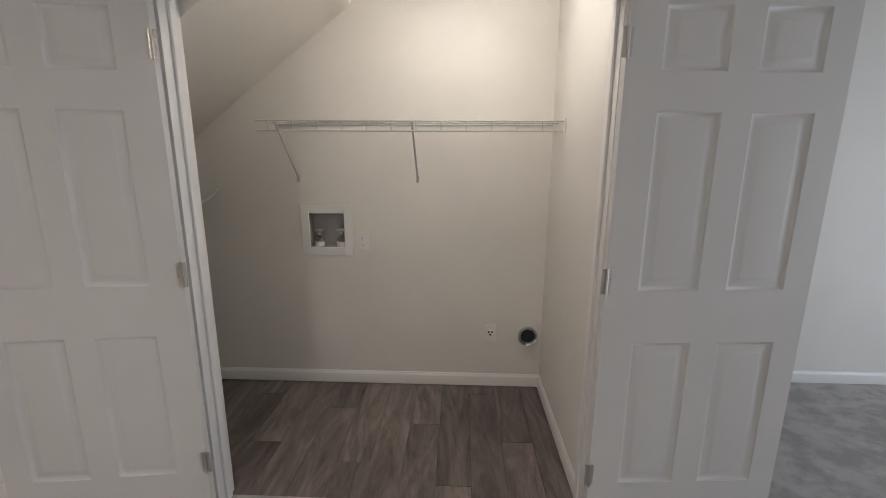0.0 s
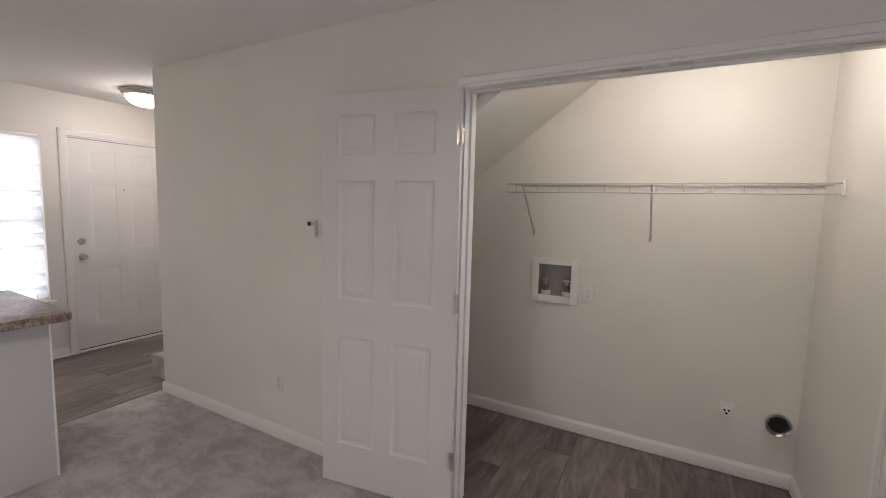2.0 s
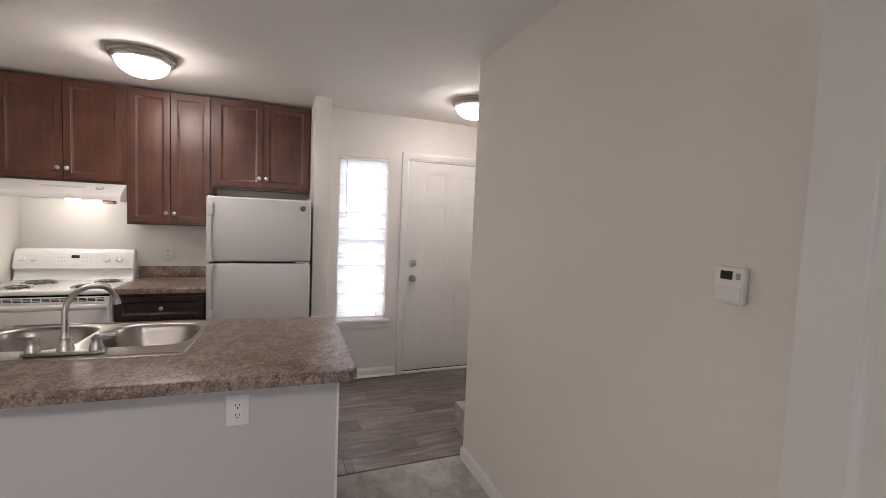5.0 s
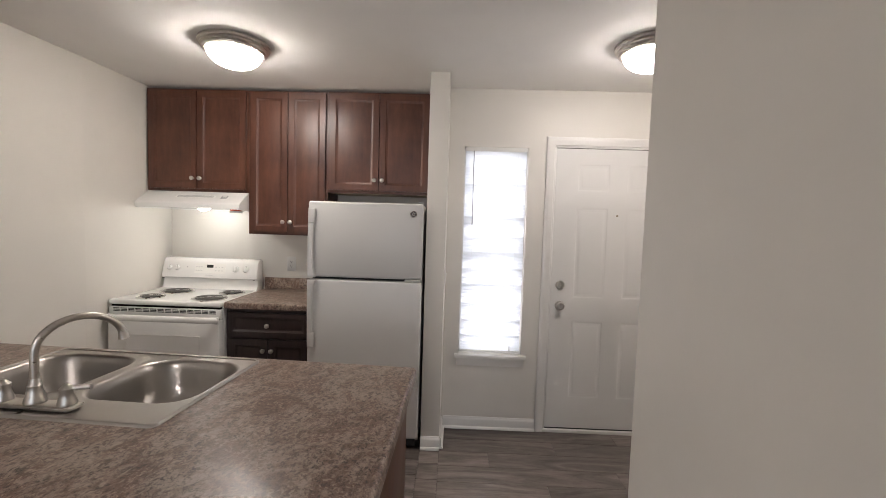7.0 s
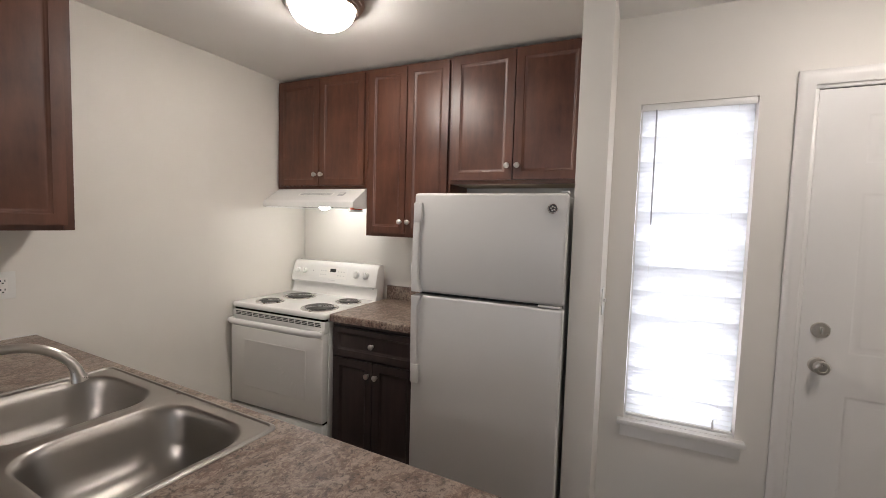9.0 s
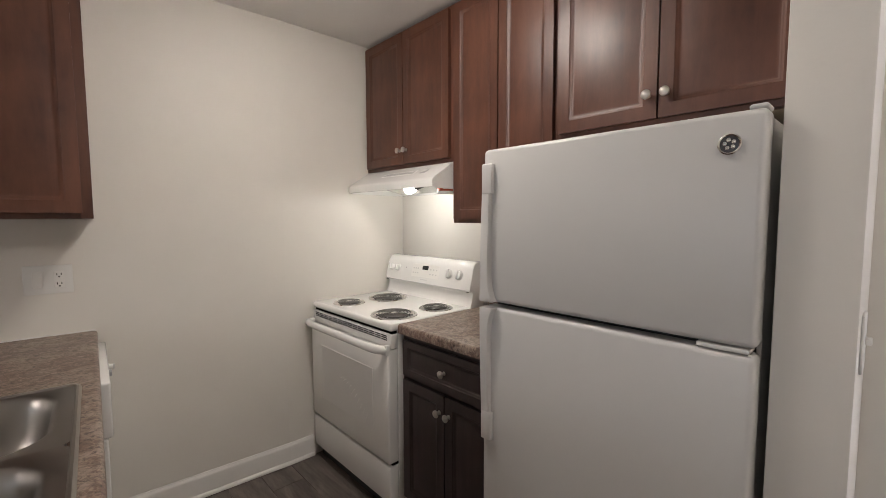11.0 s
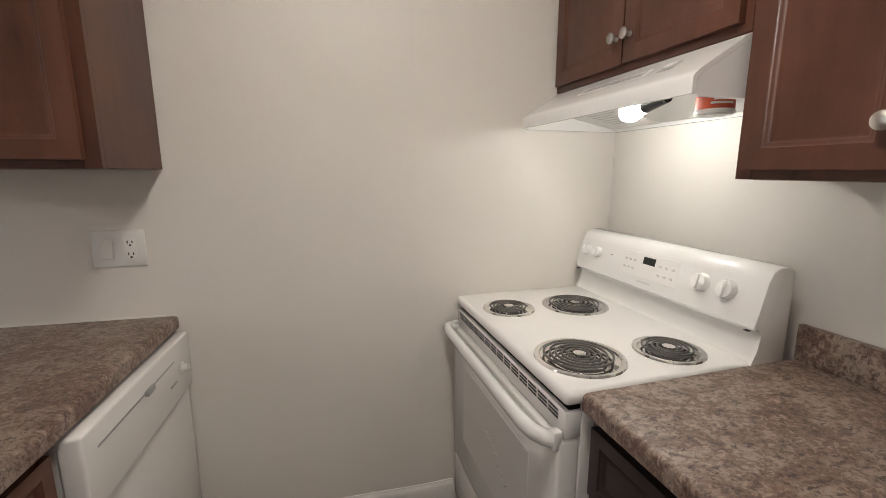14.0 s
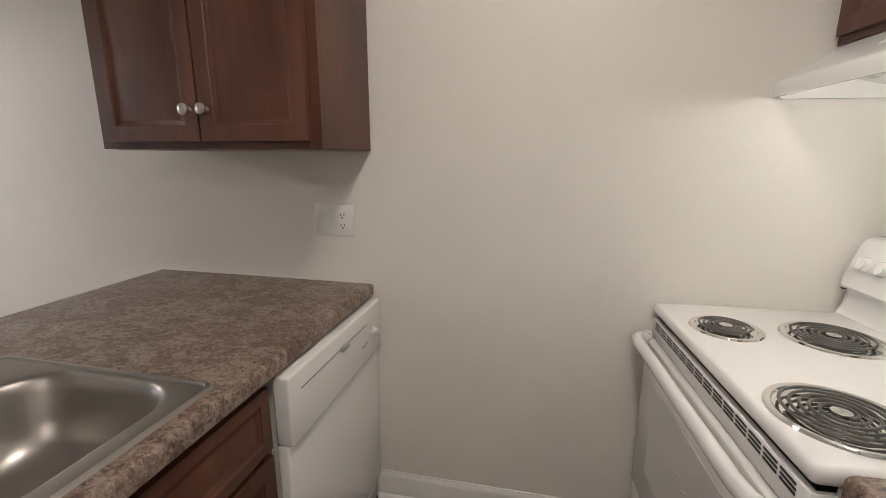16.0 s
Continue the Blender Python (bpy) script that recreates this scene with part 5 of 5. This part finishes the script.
for x in (-0.062, 0.078):
    v = part("valve", tube(bmesh.new(), [(x, 0.030, -0.104), (x, 0.030, -0.075), (x, 0.030, -0.07), (x, 0.030, -0.015)], [0.026, 0.026, 0.019, 0.017], 12), DUCT, wb, "dull metal supply valve")
    part("pipe_collar", lathe(bmesh.new(), [(0.030, -0.1045), (0.032, -0.100), (0.032, -0.080), (0.027, -0.074), (0.0262, -0.0755)], 16, (x, 0.030, 0)), PLASTIC, v, "white plastic collar")
    part("spout", tube(bmesh.new(), [(x, 0.03, -0.045), (x, -0.012, -0.050)], 0.016, 12), SHADE, v)
    part("valve_handle", abox(x - 0.030, x + 0.026, 0.014, 0.046, -0.014, 0.006, 0.005), DUCT, v)
vt = thing("dryer_vent", pose(0.778, NORTH, 0.358), "open metal dryer vent pipe in the wall with torn edges", "vent")
bm = lathe(bmesh.new(), [(0.059, -0.0003), (0.062, -0.018), (0.058, -0.026), (0.047, -0.020), (0.0455, -0.0003)], 30, axis="y")
for v in bm.verts:
    if v.co.y < -0.01:
        v.co.y += 0.012 * noise.noise(v.co * 40) - 0.006
        v.co.x += 0.008 * noise.noise(v.co * 55 + Vector((3, 1, 2)))
        v.co.z += 0.008 * noise.noise(v.co * 55 + Vector((7, 5, 1)))
part("collar", bm, DUCT, vt, "bent galvanised pipe end")
part("duct_inside", lathe(bmesh.new(), [(0.0450, -0.010), (0.0450, -0.0008), (0.0, -0.0008)], 28, axis="y"), BLACK, vt)
bm = bmesh.new()
ring = []
for k in range(26):
    a = 2 * math.pi * k / 26
    r = 0.070 * (1 + 0.16 * noise.noise(Vector((3 * math.cos(a), 3 * math.sin(a), 0.5)))) / max(abs(math.cos(a)), abs(math.sin(a))) ** 0.6
    ring.append((r * math.cos(a) + 0.004, r * math.sin(a) + 0.004))
loops(bm, [[(x, -0.0003, z) for x, z in ring], [(x * 0.98, -0.004, z * 0.98) for x, z in ring]])
part("patch", bm, IVORY, vt, "ragged pale wall patch")

ws = thing("wire_shelf", pose(0, NORTH, 0), "white coated wire shelf on the closet wall, greyed for its shade", "shelf")
SL, SR, SZ = -0.735, CLR - 0.004, 1.647
rod = mesh_of("cross_wire", tube(bmesh.new(), [(0, -0.004, 0.0045), (0, -0.292, 0.0045), (0, -0.2955, 0.0)], 0.0016, 5), WIREMAT)
lip = mesh_of("lip_wire", tube(bmesh.new(), [(0, -0.2955, 0.0), (0.002, -0.2955, -0.048)], 0.0028, 6), WIREMAT)
part("front_rail", tube(bmesh.new(), [(SL, -0.2955, SZ), (SR, -0.2955, SZ)], 0.0040, 8), WIREMAT, ws)
part("front_rail", tube(bmesh.new(), [(SL, -0.2955, SZ - 0.050), (SR, -0.2955, SZ - 0.050)], 0.0040, 8), WIREMAT, ws)
part("back_rail", tube(bmesh.new(), [(SL, -0.006, SZ), (SR, -0.006, SZ)], 0.003, 8), WIREMAT, ws)
part("middle_rail", tube(bmesh.new(), [(SL, -0.15, SZ), (SR, -0.15, SZ)], 0.003, 8), WIREMAT, ws)
n = 62
for i in range(n):
    w = new("cross_wire", rod)
    w.parent = ws
    w.matrix_basis = pose(SL + 0.012 + (SR - SL - 0.02) * i / (n - 1), 0, SZ)
    if i % 5 == 2:
        w = new("lip_wire", lip)
        w.parent = ws
        w.matrix_basis = pose(SL + 0.012 + (SR - SL - 0.02) * i / (n - 1), 0, SZ)
for x in (-0.635, 0.083):
    b = part("bracket", tube(bmesh.new(), [(x, -0.290, SZ - 0.004), (x, -0.012, 1.350), (x, -0.006, 1.335)], 0.0056, 8), WIREMAT, ws, "white diagonal shelf support, greyed for its shade")
    part("bracket_foot", abox(x - 0.009, x + 0.009, -0.010, -0.0003, 1.318, 1.358, 0.002, 1), WIREMAT, b)
part("end_clip", abox(SR - 0.006, SR + 0.003, -0.31, -0.285, SZ - 0.062, SZ + 0.012, 0.002, 1), PLASTIC, ws)
hk = thing("loose_wire", pose(-1.135, NORTH, 1.262), "bent white wire hook on the closet wall", "hook")
part("wire", tube(bmesh.new(), [(0, -0.001, 0), (0.006, -0.012, 0.012), (-0.01, -0.03, -0.02), (-0.05, -0.05, -0.055), (-0.10, -0.07, -0.078), (-0.17, -0.09, -0.115)], 0.0075, 8), PLASTIC, hk)

# ---- vinyl planks ----
def planks(x0, x1, y0, y1, width=0.165, length=1.22):
    made = {}
    i, x = 0, x0
    while x < x1 - 0.001:
        w = min(width, x1 - x)
        y = y0 - (0.37 * i * length) % length
        while y < y1 - 0.001:
            a, b = max(y, y0), min(y + length, y1)
            if b - a > 0.01:
                key = (round(w, 3), round(b - a, 3))
                if key not in made:
                    bm = abox(0.0010, w - 0.0010, 0.0010, b - a - 0.0010, -0.0075, 0.0, 0.0008, 1)
                    made[key] = mesh_of("plank", bm, PLANK, False)
                p = new("plank", made[key])
                p.parent = floor
                p.matrix_basis = pose(x, a, 0)
            y += length
        x += width
        i += 1
planks(BACK, CARPETX - 0.021, SOUTH, FIN0)
planks(FINX, CARPETX - 0.021, FIN0, FIN1)
planks(ENTRY, CARPETX - 0.021, FIN1, NORTH)
planks(CARPETX - 0.02, -2.45, HALLIN, NORTH)
planks(-2.40, CLR, 1.516, NORTH)
